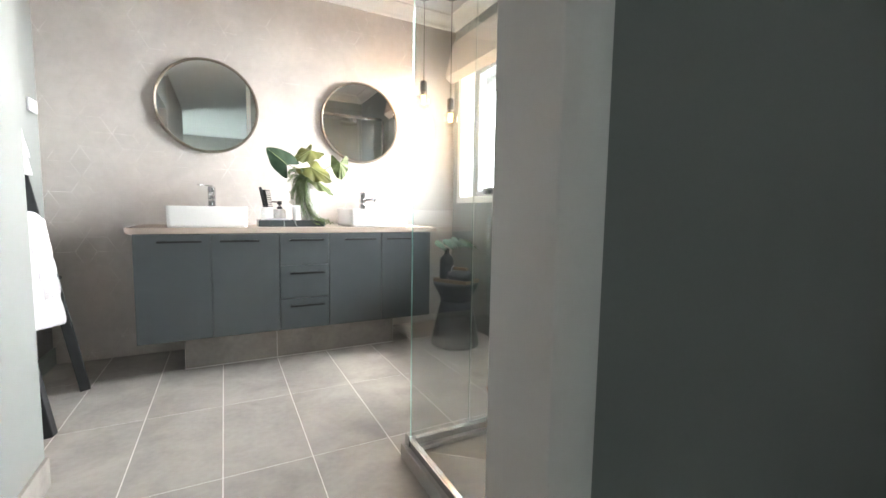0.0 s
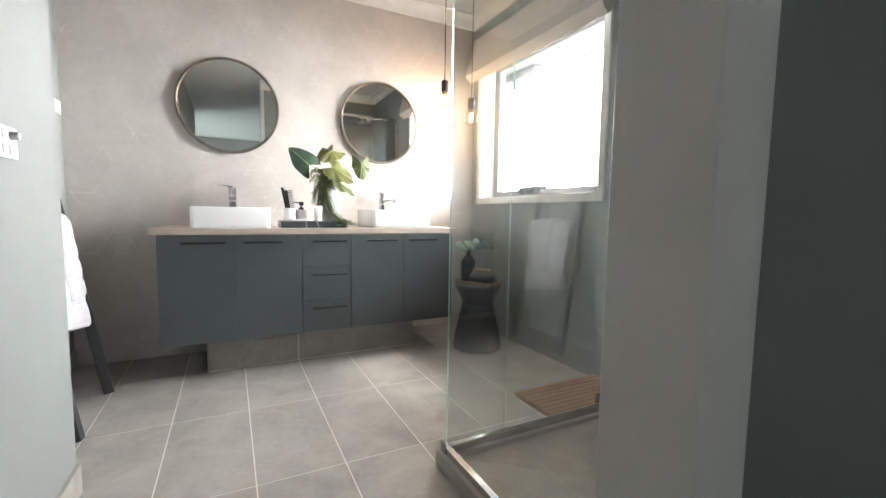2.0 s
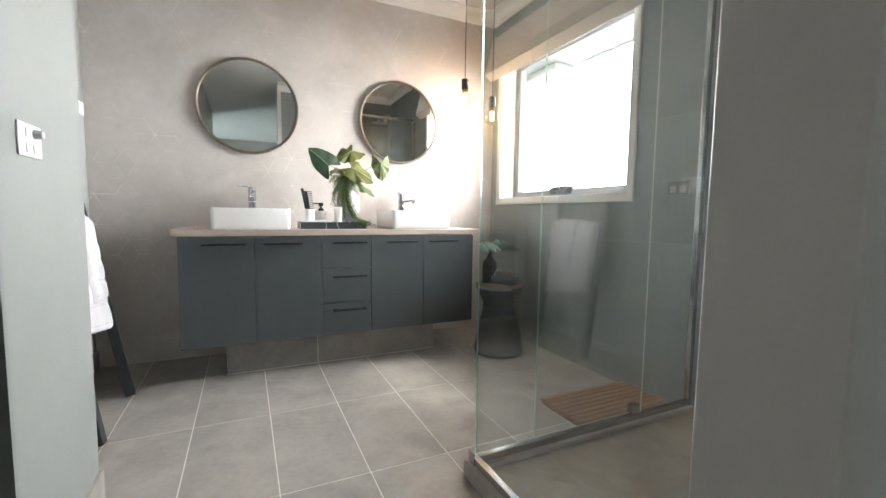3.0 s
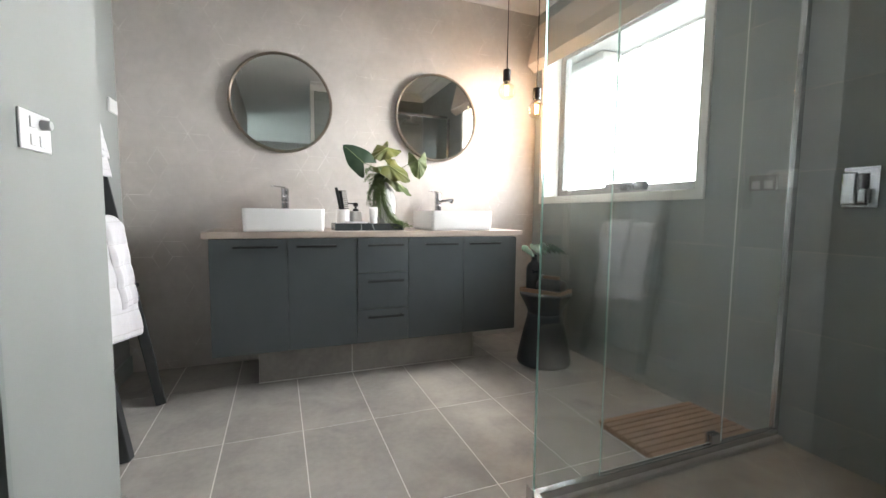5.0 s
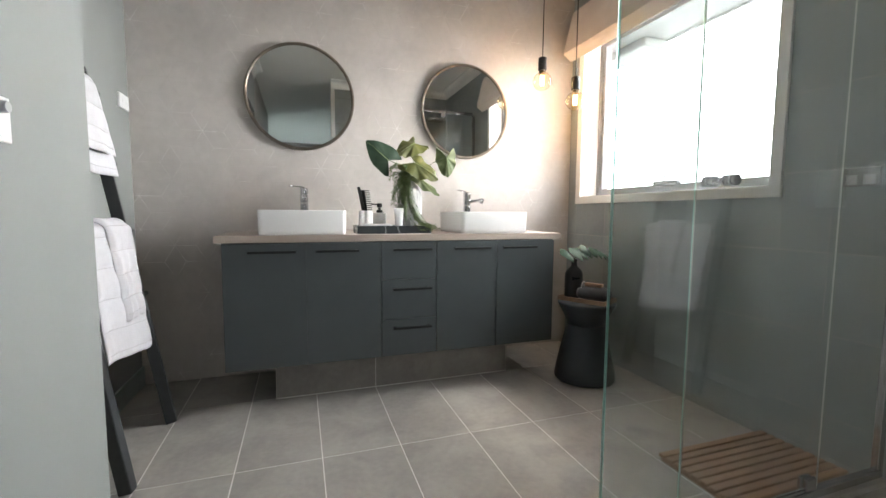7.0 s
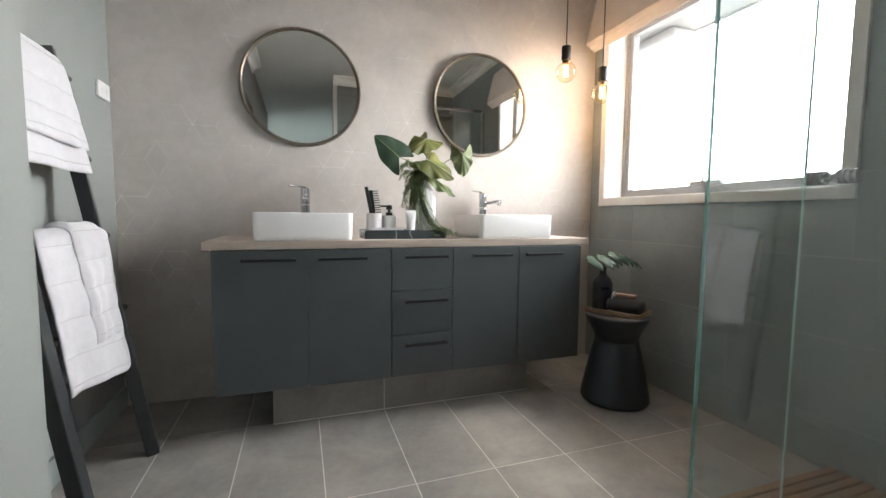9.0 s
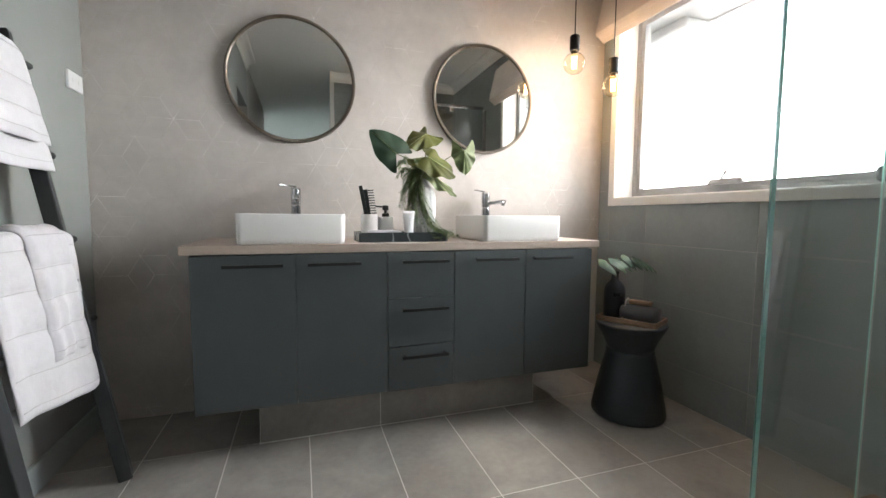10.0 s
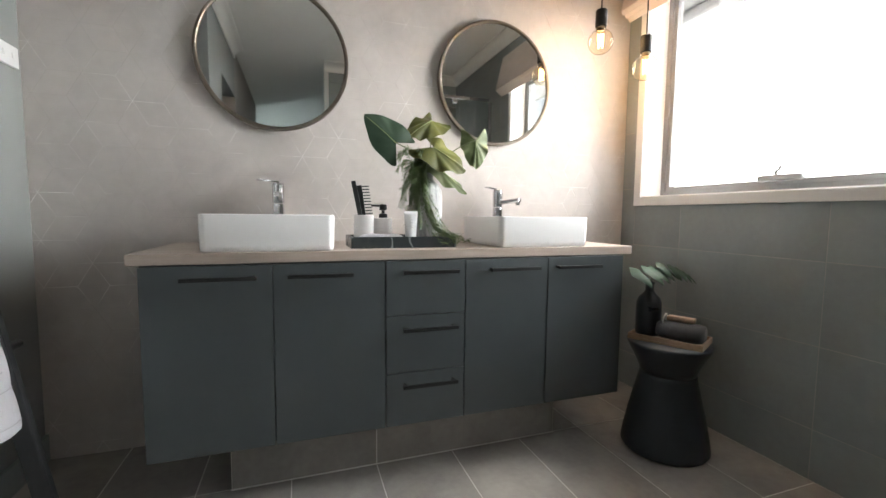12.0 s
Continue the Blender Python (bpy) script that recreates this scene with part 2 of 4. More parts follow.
def tube(points, radius, seg=10, bm=None, closed=False):
    """A round bar along a line of points; radius a number or a list."""
    own = bmesh.new()
    pts = [Vector(p) for p in points]
    radii = radius if isinstance(radius, (list, tuple)) else [radius] * len(pts)
    rings = []
    side = None
    for i, p in enumerate(pts):
        a = pts[i - 1] if i or closed else pts[0]
        b = pts[(i + 1) % len(pts)] if i + 1 < len(pts) or closed else pts[-1]
        d = (b - a).normalized()
        if side is None:
            side = d.orthogonal().normalized()
        side = (side - d * side.dot(d)).normalized()
        up = d.cross(side)
        rings.append([own.verts.new(p + radii[i] * (math.cos(2 * math.pi * k / seg) * side + math.sin(2 * math.pi * k / seg) * up)) for k in range(seg)])
    pairs = list(zip(rings, rings[1:])) + ([(rings[-1], rings[0])] if closed else [])
    for a, b in pairs:
        for k in range(seg):
            own.faces.new((a[k], a[(k + 1) % seg], b[(k + 1) % seg], b[k]))
    if not closed:
        own.faces.new(rings[0][::-1])
        own.faces.new(rings[-1])
    bmesh.ops.recalc_face_normals(own, faces=own.faces)
    return join(bm, own)


def bar(a, b, w, h, bevel=0.003, bm=None):
    """A squared bar from a to b."""
    a, b = Vector(a), Vector(b)
    d = b - a
    own = box(-w / 2, w / 2, -h / 2, h / 2, 0, d.length, bevel)
    bmesh.ops.transform(own, matrix=Matrix.Translation(a) @ d.to_track_quat("Z", "Y").to_matrix().to_4x4(), verts=own.verts)
    return join(bm, own)


def rounded(x0, x1, y0, y1, r, n=6):
    """Outline of a rectangle with round corners."""
    pts = []
    for cx, cy, a0 in ((x1 - r, y1 - r, 0), (x0 + r, y1 - r, 90), (x0 + r, y0 + r, 180), (x1 - r, y0 + r, 270)):
        for k in range(n + 1):
            a = radians(a0 + 90 * k / n)
            pts.append((cx + r * math.cos(a), cy + r * math.sin(a)))
    return pts


def loft(loops, cap_start=True, cap_end=True, bm=None):
    own = bmesh.new()
    rings = [[own.verts.new(p) for p in loop] for loop in loops]
    n = len(rings[0])
    for a, b in zip(rings, rings[1:]):
        for k in range(n):
            own.faces.new((a[k], a[(k + 1) % n], b[(k + 1) % n], b[k]))
    if cap_start:
        own.faces.new(rings[0][::-1])
    if cap_end:
        own.faces.new(rings[-1])
    bmesh.ops.recalc_face_normals(own, faces=own.faces)
    return join(bm, own)


# ---------------------------------------------------------------- tiles
LEFT, RIGHT, BACK, TOP = -0.38, 2.275, 3.67, 2.5      # faces of the bathroom's walls, ceiling height
STUB_X, STUB_Y, DOOR_Y = -0.018, 2.266, 1.77           # wall with the switch; its corner; the doorway's edge
PIER_X, PIER_Y0, PIER_Y1 = 0.816, 0.786, 0.919         # wall that ends beside the entrance


def clip_poly(pts, u0, u1, v0, v1):
    for axis, bound, sign in ((0, u0, 1), (0, u1, -1), (1, v0, 1), (1, v1, -1)):
        out = []
        for i, p in enumerate(pts):
            q = pts[(i + 1) % len(pts)]
            dp, dq = sign * (p[axis] - bound), sign * (q[axis] - bound)
            if dp >= 0:
                out.append(p)
            if dp * dq < 0:
                f = dp / (dp - dq)
                out.append((p[0] + f * (q[0] - p[0]), p[1] + f * (q[1] - p[1])))
        pts = out
        if len(pts) < 3:
            return []
    return pts


def slab(pts, depth, edge, mapping, gap):
    """A flat piece with a softened rim: vertices and faces. pts is its outline with the joints' middle as border."""
    cu = sum(p[0] for p in pts) / len(pts)
    cv = sum(p[1] for p in pts) / len(pts)

    def inset(d):
        out = []
        n = len(pts)
        for i in range(n):
            a, b, c = Vector(pts[i - 1]), Vector(pts[i]), Vector(pts[(i + 1) % n])
            e, f = (b - a).normalized(), (c - b).normalized()
            k = e.x * f.y - e.y * f.x
            if abs(k) < 0.05:
                out.append(b + d * Vector((-e.y, e.x)))
            else:
                out.append(b + d / k * (f - e))
        return out

    area = sum(pts[i - 1][0] * pts[i][1] - pts[i][0] * pts[i - 1][1] for i in range(len(pts)))
    if area < 0:
        pts = pts[::-1]
    n = len(pts)
    rim, low, top = inset(gap / 2), inset(gap / 2), inset(gap / 2 + edge)
    verts = [mapping(p[0] - cu, p[1] - cv, 0) for p in rim] + [mapping(p[0] - cu, p[1] - cv, depth - edge) for p in low] + [mapping(p[0] - cu, p[1] - cv, depth) for p in top]
    faces = [tuple(range(2 * n, 3 * n))]
    for r in (0, 1):
        for i in range(n):
            j = (i + 1) % n
            faces.append((r * n + i, r * n + j, (r + 1) * n + j, (r + 1) * n + i))
    return (cu, cv), verts, faces


SHARED = {}


def lay(polys, parent, material, mapping, plane, depth=0.0008, edge=0.0003, gap=0.0035, name="tile", flip=False, limit=300, near=None):
    """Pieces as parts of parent: those that near() picks, at most limit, each an object; the rest joined."""
    singles, rest = [], []
    for p in polys:
        c = (sum(q[0] for q in p) / len(p), sum(q[1] for q in p) / len(p))
        (singles if len(singles) < limit and (near is None or near(*c)) else rest).append(p)
    for p in singles:
        c, verts, faces = slab(p, depth, edge, mapping, gap)
        key = (name, material.name, flip, tuple(tuple(round(k, 4) for k in v) for v in verts))
        if key not in SHARED:
            me = bpy.data.meshes.new(name)
            me.from_pydata([tuple(v) for v in verts], [], [f[::-1] for f in faces] if flip else faces)
            me.materials.append(material)
            SHARED[key] = me
        ob = new(name, SHARED[key])
        ob.parent = parent
        ob.location = plane + mapping(c[0], c[1], 0)
    if rest:
        vs, fs = [], []
        for p in rest:
            c, verts, faces = slab(p, depth, edge, mapping, gap)
            k = len(vs)
            vs += [tuple(plane + mapping(c[0], c[1], 0) + v) for v in verts]
            fs += [tuple(i + k for i in (f[::-1] if flip else f)) for f in faces]
        me = bpy.data.meshes.new("further_tiles")
        me.from_pydata(vs, [], fs)
        me.materials.append(material)
        ob = new("further_tiles", me)
        ob.parent = parent
        tagged(ob, kind="stuff")


def grid(u0, u1, v0, v1, ju, du, jv, dv, holes=()):
    """Rectangles of a stacked grid with joints through (ju, jv), cut to the area, with rectangular holes left out."""
    out = []
    for i in range(int(math.floor((u0 - ju) / du)), int(math.ceil((u1 - ju) / du))):
        for k in range(int(math.floor((v0 - jv) / dv)), int(math.ceil((v1 - jv) / dv))):
            a, b = max(u0, ju + i * du), min(u1, ju + (i + 1) * du)
            c, d = max(v0, jv + k * dv), min(v1, jv + (k + 1) * dv)
            todo = [(a, b, c, d)]
            for h0, h1, g0, g1 in holes:
                cut = []
                for a, b, c, d in todo:
                    if h0 >= b or h1 <= a or g0 >= d or g1 <= c:
                        cut.append((a, b, c, d))
                        continue
                    if a < h0:
                        cut.append((a, h0, c, d))
                    if b > h1:
                        cut.append((h1, b, c, d))
                    if c < g0:
                        cut.append((max(a, h0), min(b, h1), c, g0))
                    if d > g1:
                        cut.append((max(a, h0), min(b, h1), g1, d))
                todo = cut
            out += [[(a, c), (b, c), (b, d), (a, d)] for a, b, c, d in todo if b - a > 0.012 and d - c > 0.012]
    return out


def on_floor(u, v, n):
    return Vector((u, v, n))


def on_right(u, v, n):
    return Vector((-n, u, v))


def on_back(u, v, n):
    return Vector((u, -n, v))


def on_left(u, v, n):
    return Vector((n, u, v))


def on_front(u, v, n):
    return Vector((u, n, v))

# ---------------------------------------------------------------- setting
# the tiles stand a little proud of the beds below; the beds' faces are set back by as much
T = 0.0008
floor = structure("floor", box(LEFT - 0.12, RIGHT + 0.12, PIER_Y0, BACK + 0.12, -0.15, -T), M["grout"], "grey stone-look floor tiles with pale joints")
hall_floor = structure("floor_hall", box(-1.6, 3.2, -3.9, PIER_Y0, -0.15, 0.0), M["carpet"], "grey carpet of the room behind the entrance")
wall_back = structure("wall_back", box(LEFT - 0.12, RIGHT + 0.12, BACK + 0.001, BACK + 0.14, -0.15, TOP + 0.1), M["rhombus_grout"], "warm grey wall of matt rhombus tiles")
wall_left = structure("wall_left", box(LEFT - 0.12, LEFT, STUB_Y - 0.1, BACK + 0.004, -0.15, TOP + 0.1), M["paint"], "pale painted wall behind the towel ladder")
b = box(LEFT - 0.12, STUB_X, DOOR_Y, STUB_Y, -0.004, TOP + 0.1, 0.002)
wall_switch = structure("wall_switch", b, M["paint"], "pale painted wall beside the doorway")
b = box(STUB_X - 0.12, STUB_X, 1.0, DOOR_Y, 2.05, TOP + 0.1)
structure("wall_over_doorway", b, M["paint"])
structure("wall_hall_left", box(STUB_X - 0.12, STUB_X, -1.2, 1.0, -0.15, TOP + 0.1), M["bounce_paint"])
# small dark room behind the doorway
structure("wall_closet", box(-1.6, -1.5, 0.6, 2.4, -0.15, TOP + 0.1), M["paint"])
structure("wall_closet_far", box(-1.5, LEFT - 0.12, DOOR_Y, DOOR_Y + 0.1, -0.15, TOP + 0.1), M["paint"])
structure("wall_closet_near", box(-1.5, STUB_X - 0.12, 0.9, 1.0, -0.15, TOP + 0.1), M["paint"])
structure("floor_closet", box(-1.5, STUB_X, 1.0, DOOR_Y, -0.15, 0.0), M["carpet"])
wall_pier = structure("wall_pier", box(PIER_X + 0.045, RIGHT + 0.12, PIER_Y0 + 0.002, PIER_Y1 - T, -0.15, TOP + 0.1), M["shaded_paint"], "painted wall end beside the entrance, tiled on the shower's side")
structure("wall_hall_right", box(1.85, 1.95, -1.2, PIER_Y0, -0.15, TOP + 0.1), M["bounce_paint"])
structure("wall_bedroom_near_left", box(-1.6, STUB_X - 0.12, -1.2, -1.1, -0.15, TOP + 0.1), M["bounce_paint"])
structure("wall_bedroom_near_right", box(1.95, 3.2, -1.2, -1.1, -0.15, TOP + 0.1), M["bounce_paint"])
# the opening is unseen, added to let fill light into the bedroom
b = box(-1.7, -1.6, -3.9, -3.0, -0.15, TOP + 0.1)
box(-1.7, -1.6, -2.1, -1.1, -0.15, TOP + 0.1, bm=b)
box(-1.7, -1.6, -3.0, -2.1, -0.15, 1.0, bm=b)
box(-1.7, -1.6, -3.0, -2.1, 1.9, TOP + 0.1, bm=b)
structure("wall_bedroom_left", b, M["bounce_paint"])
structure("wall_bedroom_right", box(3.2, 3.3, -3.9, -1.1, -0.15, TOP + 0.1), M["bounce_paint"])
b = box(-1.6, 3.2, -4.0, -3.9, -0.15, TOP + 0.1)
structure("wall_bedroom_back", b, M["bounce_paint"])
structure("ceiling", box(-1.7, RIGHT + 0.14, -4.0, BACK + 0.14, TOP, TOP + 0.12), M["ceiling_paint"], "white plaster ceiling")
structure("ceiling_bedroom", box(RIGHT + 0.14, 3.3, -4.0, PIER_Y0, TOP, TOP + 0.12), M["ceiling_paint"])

# window wall with its opening
WY0, WY1, WZ0, WZ1 = 2.293, 3.527, 1.05, 2.1
b = box(RIGHT + T, RIGHT + 0.22, PIER_Y1 - T, WY0, -0.15, TOP + 0.1)
box(RIGHT + T, RIGHT + 0.22, WY1, BACK + 0.004, -0.15, TOP + 0.1, bm=b)
box(RIGHT + T, RIGHT + 0.22, WY0, WY1, -0.15, WZ0, bm=b)
box(RIGHT + T, RIGHT + 0.22, WY0, WY1, WZ1, TOP + 0.1, bm=b)
wall_window = structure("wall_window", b, M["wall_grout"], "grey tiled wall with the window")

# cornice: a cove along the ceiling
def cornice(name, a, b, inward, material):
    """a to b on the wall's face, inward the unit way into the room."""
    a, b, w = Vector((*a, 0)), Vector((*b, 0)), Vector((*inward, 0))
    prof = [(0.0, TOP - 0.09), (0.008, TOP - 0.09), (0.012, TOP - 0.078)]
    for k in range(7):
        t = radians(90 * k / 6)
        prof.append((0.012 + 0.062 * (1 - math.cos(t)), TOP - 0.076 + 0.06 * math.sin(t)))
    prof += [(0.088, TOP - 0.012), (0.09, TOP - 0.001), (0.0, TOP - 0.001)]
    loops = [[tuple(e + w * d + Vector((0, 0, z))) for d, z in prof] for e in (a, b)]
    return structure(name, loft(loops), material)


cornice("cornice_back", (LEFT, BACK), (RIGHT, BACK), (0, -1), M["ceiling_paint"])
cornice("cornice_right", (RIGHT, BACK), (RIGHT, PIER_Y1), (-1, 0), M["ceiling_paint"])
cornice("cornice_left", (LEFT, STUB_Y), (LEFT, BACK), (1, 0), M["ceiling_paint"])
cornice("cornice_pier", (RIGHT, PIER_Y1), (PIER_X, PIER_Y1), (0, 1), M["ceiling_paint"])
cornice("cornice_switch", (STUB_X, 1.0), (STUB_X, STUB_Y), (1, 0), M["ceiling_paint"])

# doorway trim and skirting
def jamb_outline(z, k=0.06):
    """The lining in plan: flat on the wall's end, then a moulding that curves from its arris into the room behind."""
    c = math.sqrt(0.5)
    pts = [(PIER_X + 0.0445, PIER_Y1), (PIER_X + 0.003, PIER_Y1), (PIER_X, PIER_Y1 - 0.003), (PIER_X, PIER_Y0 + 0.0198), (PIER_X + 0.0005, PIER_Y0 + 0.0184)]
    pts += [(PIER_X + 0.001 + k * (c - math.cos(radians(a))), PIER_Y0 + k * (1 - math.sin(radians(a)))) for a in range(45, 91, 3)]
    return [(x, y, z) for x, y in pts + [(PIER_X + 0.0445, PIER_Y0)]]


structure("jamb_pier", loft([jamb_outline(-0.002), jamb_outline(TOP - 0.001)]), M["gloss_paint"], "pale satin lining with a curved moulding on the wall end")
# the dark colour stands in for the doorway's shade
structure("jamb_doorway", box(STUB_X - 0.12, STUB_X + 0.002, DOOR_Y - 0.014, DOOR_Y - 0.0005, 0, 2.05), M["shaded_paint"])

b = box(STUB_X, STUB_X + 0.011, DOOR_Y, STUB_Y, 0.0, 0.1, 0.0015)
structure("baseboard_switch", b, M["floor_tile"])
structure("baseboard_left", box(LEFT, LEFT + 0.011, STUB_Y, BACK, 0.0, 0.1, 0.0015), M["wall_tile"])
structure("baseboard_stub_end", box(LEFT + 0.011, STUB_X, STUB_Y, STUB_Y + 0.011, 0.0, 0.1, 0.0015), M["wall_tile"])

# hob of the shower and its floor
HX, HY = 1.13, 1.88
b = box(HX - 0.03, HX + 0.03, PIER_Y1, HY + 0.03, -T, 0.055, 0.003)
box(HX + 0.03, RIGHT, HY - 0.03, HY + 0.03, -T, 0.055, 0.003, bm=b)
structure("shower_hob", b, M["floor_tile"], "low tiled kerb round the shower")
SX0, SX1, SY0, SY1 = HX + 0.03, RIGHT, PIER_Y1, HY - 0.03
shower_floor = structure("floor_shower", box(SX0, SX1, SY0, SY1, -0.1, 0.038), M["wall_grout"], "grey shower floor cut in four falls")
mid = (0.5 * (SX0 + SX1), 0.5 * (SY0 + SY1))
corners = [(SX0, SY0), (SX1, SY0), (SX1, SY1), (SX0, SY1)]
for i in range(4):
    a, c = corners[i], corners[(i + 1) % 4]
    lay([[a, c, mid]], shower_floor, M["floor_tile"], on_floor, Vector((0, 0, 0.038)), name="tile")
drain = thing("floor_drain", (*mid, 0.04), "round chrome drain grate in the shower floor", "drain")
part("ring", lathe([(0.03, 0.0), (0.05, 0.0), (0.05, 0.004), (0.03, 0.004), (0.03, 0.0)], (*mid, 0.0402), 24), M["chrome"], drain)
part("grate", lathe([(0.0, 0.0), (0.03, 0.0), (0.03, 0.002), (0.0, 0.002)], (*mid, 0.0402), 24), M["steel_dark"], drain)

# recessed light in the bedroom's ceiling, seen in the mirror
down = thing("downlight", (0.42, -3.5, TOP), "round white recessed downlight in the bedroom ceiling", "downlight")
part("ring", lathe([(0.04, -0.006), (0.055, -0.006), (0.058, -0.0005), (0.04, -0.0005), (0.04, -0.006)], (0.42, -3.5, TOP), 32), M["trim_paint"], down)
part("lens", lathe([(0.0, -0.004), (0.0395, -0.004), (0.0395, -0.001), (0.0, -0.001)], (0.42, -3.5, TOP), 32), M["white_plastic"], down)

# ---------------------------------------------------------------- window
window = structure("window_1", box(RIGHT + 0.12, RIGHT + 0.16, WY0, WY0 + 0.03, WZ0, WZ1), M["aluminium"], "aluminium awning window with a white painted surround")
ORIGIN[window] = Vector((0, 0, 0))
part("frame_bar", box(RIGHT + 0.12, RIGHT + 0.16, WY1 - 0.03, WY1, WZ0, WZ1), M["aluminium"], window)
part("frame_bar", box(RIGHT + 0.12, RIGHT + 0.16, WY0 + 0.03, WY1 - 0.03, WZ0, WZ0 + 0.03), M["aluminium"], window)
part("frame_bar", box(RIGHT + 0.12, RIGHT + 0.16, WY0 + 0.03, WY1 - 0.03, WZ1 - 0.03, WZ1), M["aluminium"], window)
sash = part("sash", box(RIGHT + 0.125, RIGHT + 0.15, WY0 + 0.03, WY0 + 0.054, WZ0 + 0.03, WZ1 - 0.03, 0.002), M["aluminium"], window)
for a, c, d, e in ((WY1 - 0.054, WY1 - 0.03, WZ0 + 0.03, WZ1 - 0.03), (WY0 + 0.054, WY1 - 0.054, WZ0 + 0.03, WZ0 + 0.054), (WY0 + 0.054, WY1 - 0.054, WZ1 - 0.054, WZ1 - 0.03)):
    part("sash_bar", box(RIGHT + 0.125, RIGHT + 0.15, a, c, d, e, 0.002), M["aluminium"], window)
pane = part("pane", box(RIGHT + 0.135, RIGHT + 0.14, WY0 + 0.05, WY1 - 0.05, WZ0 + 0.05, WZ1 - 0.05), M["clear_glass"], window)
pane.visible_shadow = False
# reveal boards and surround
for a, c, d, e in ((WY0, WY0 + 0.004, WZ0 + 0.004, WZ1 - 0.004), (WY1 - 0.004, WY1, WZ0 + 0.004, WZ1 - 0.004), (WY0, WY1, WZ0, WZ0 + 0.004), (WY0, WY1, WZ1 - 0.004, WZ1)):
    part("reveal", box(RIGHT - 0.004, RIGHT + 0.119, a, c, d, e), M["trim_paint"], window)
for a, c, d, e in ((WY0 - 0.046, WY0, WZ0 - 0.046, WZ1 + 0.046), (WY1, WY1 + 0.046, WZ0 - 0.046, WZ1 + 0.046), (WY0, WY1, WZ0 - 0.046, WZ0), (WY0, WY1, WZ1, WZ1 + 0.046)):
    part("surround", box(RIGHT - 0.014, RIGHT + T, a, c, d, e, 0.002), M["trim_paint"], window)
wind = part("winder", box(RIGHT + 0.085, RIGHT + 0.122, 2.83, 3.0, WZ0 + 0.045, WZ0 + 0.072, 0.01, 3), M["aluminium"], window, "grey chain winder with a small crank")
part("crank", tube([(RIGHT + 0.1, 2.93, WZ0 + 0.07), (RIGHT + 0.09, 2.925, WZ0 + 0.083), (RIGHT + 0.085, 2.91, WZ0 + 0.09), (RIGHT + 0.08, 2.9, WZ0 + 0.105)], 0.006), M["aluminium"], wind)

# roman blind, drawn up
blind = thing("roman_blind", (RIGHT - 0.05, 2.91, 2.0), "cream fabric roman blind drawn up above the window", "blind")
def blind_fold(z0, z1, out, y0, y1, sag):
    loops = []
    for k in range(13):
        y = y0 + (y1 - y0) * k / 12
        s = sag * math.sin(math.pi * k / 12) + 0.002 * math.sin(k * 2.1)
        loops.append([(RIGHT - 0.006, y, z1), (RIGHT - out * 0.5, y, z1), (RIGHT - out, y, z0 + 0.05 - s), (RIGHT - out - 0.006, y, z0 + 0.02 - s),
                      (RIGHT - out + 0.004, y, z0 - s), (RIGHT - out + 0.016, y, z0 + 0.006 - s), (RIGHT - 0.02, y, z0 + 0.05 - s)])
    return loft(loops)


part("valance", blind_fold(1.995, 2.29, 0.115, 2.215, 3.605, 0.002), M["blind"], blind, smooth=False)
part("fold", blind_fold(1.978, 2.2, 0.096, 2.22, 3.6, 0.002), M["blind"], blind)
part("fold", blind_fold(1.962, 2.18, 0.076, 2.222, 3.598, 0.002), M["blind"], blind)
part("cord_clip", box(RIGHT - 0.05, RIGHT - 0.03, 3.606, 3.616, 2.1, 2.125, 0.003), M["blue_plastic"], blind, "small blue cord clip")
part("headrail", box(RIGHT - 0.045, RIGHT - 0.001, 2.22, 3.6, 2.262, 2.289, 0.003), M["trim_paint"], blind)

# outside: sky, eave, gutter
bd = bmesh.new()
bmesh.ops.create_grid(bd, x_segments=1, y_segments=1, size=1)
bmesh.ops.transform(bd, matrix=Matrix.Translation((7.0, 6.0, 3.2)) @ Euler((0, radians(-90), 0)).to_matrix().to_4x4() @ Matrix.Diagonal((2.4, 7.0, 1, 1)), verts=bd.verts)
structure("backdrop", bd, M["sky_glow"], "bright overcast sky outside the window")
# unseen glowing sheet, added as cool fill through the bedroom's opening
bd = bmesh.new()
bmesh.ops.create_grid(bd, x_segments=1, y_segments=1, size=1)
bmesh.ops.transform(bd, matrix=Matrix.Translation((-5.0, -2.6, 3.5)) @ Euler((0, radians(90), 0)).to_matrix().to_4x4() @ Matrix.Diagonal((3.6, 4.0, 1, 1)), verts=bd.verts)
structure("backdrop_bedroom", bd, M["fill_glow_bedroom"], "unseen glowing sheet that fills the bedroom with cool light")
bd = bmesh.new()
bmesh.ops.create_grid(bd, x_segments=1, y_segments=1, size=3000)
bmesh.ops.translate(bd, verts=bd.verts, vec=(0, 0, -0.4))
structure("ground", bd, M["exterior"])
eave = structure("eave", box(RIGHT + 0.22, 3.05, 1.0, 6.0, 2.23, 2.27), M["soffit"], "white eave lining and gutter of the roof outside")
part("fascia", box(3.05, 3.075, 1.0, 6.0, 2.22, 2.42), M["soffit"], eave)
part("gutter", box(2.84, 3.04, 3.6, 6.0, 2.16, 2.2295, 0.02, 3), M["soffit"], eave)

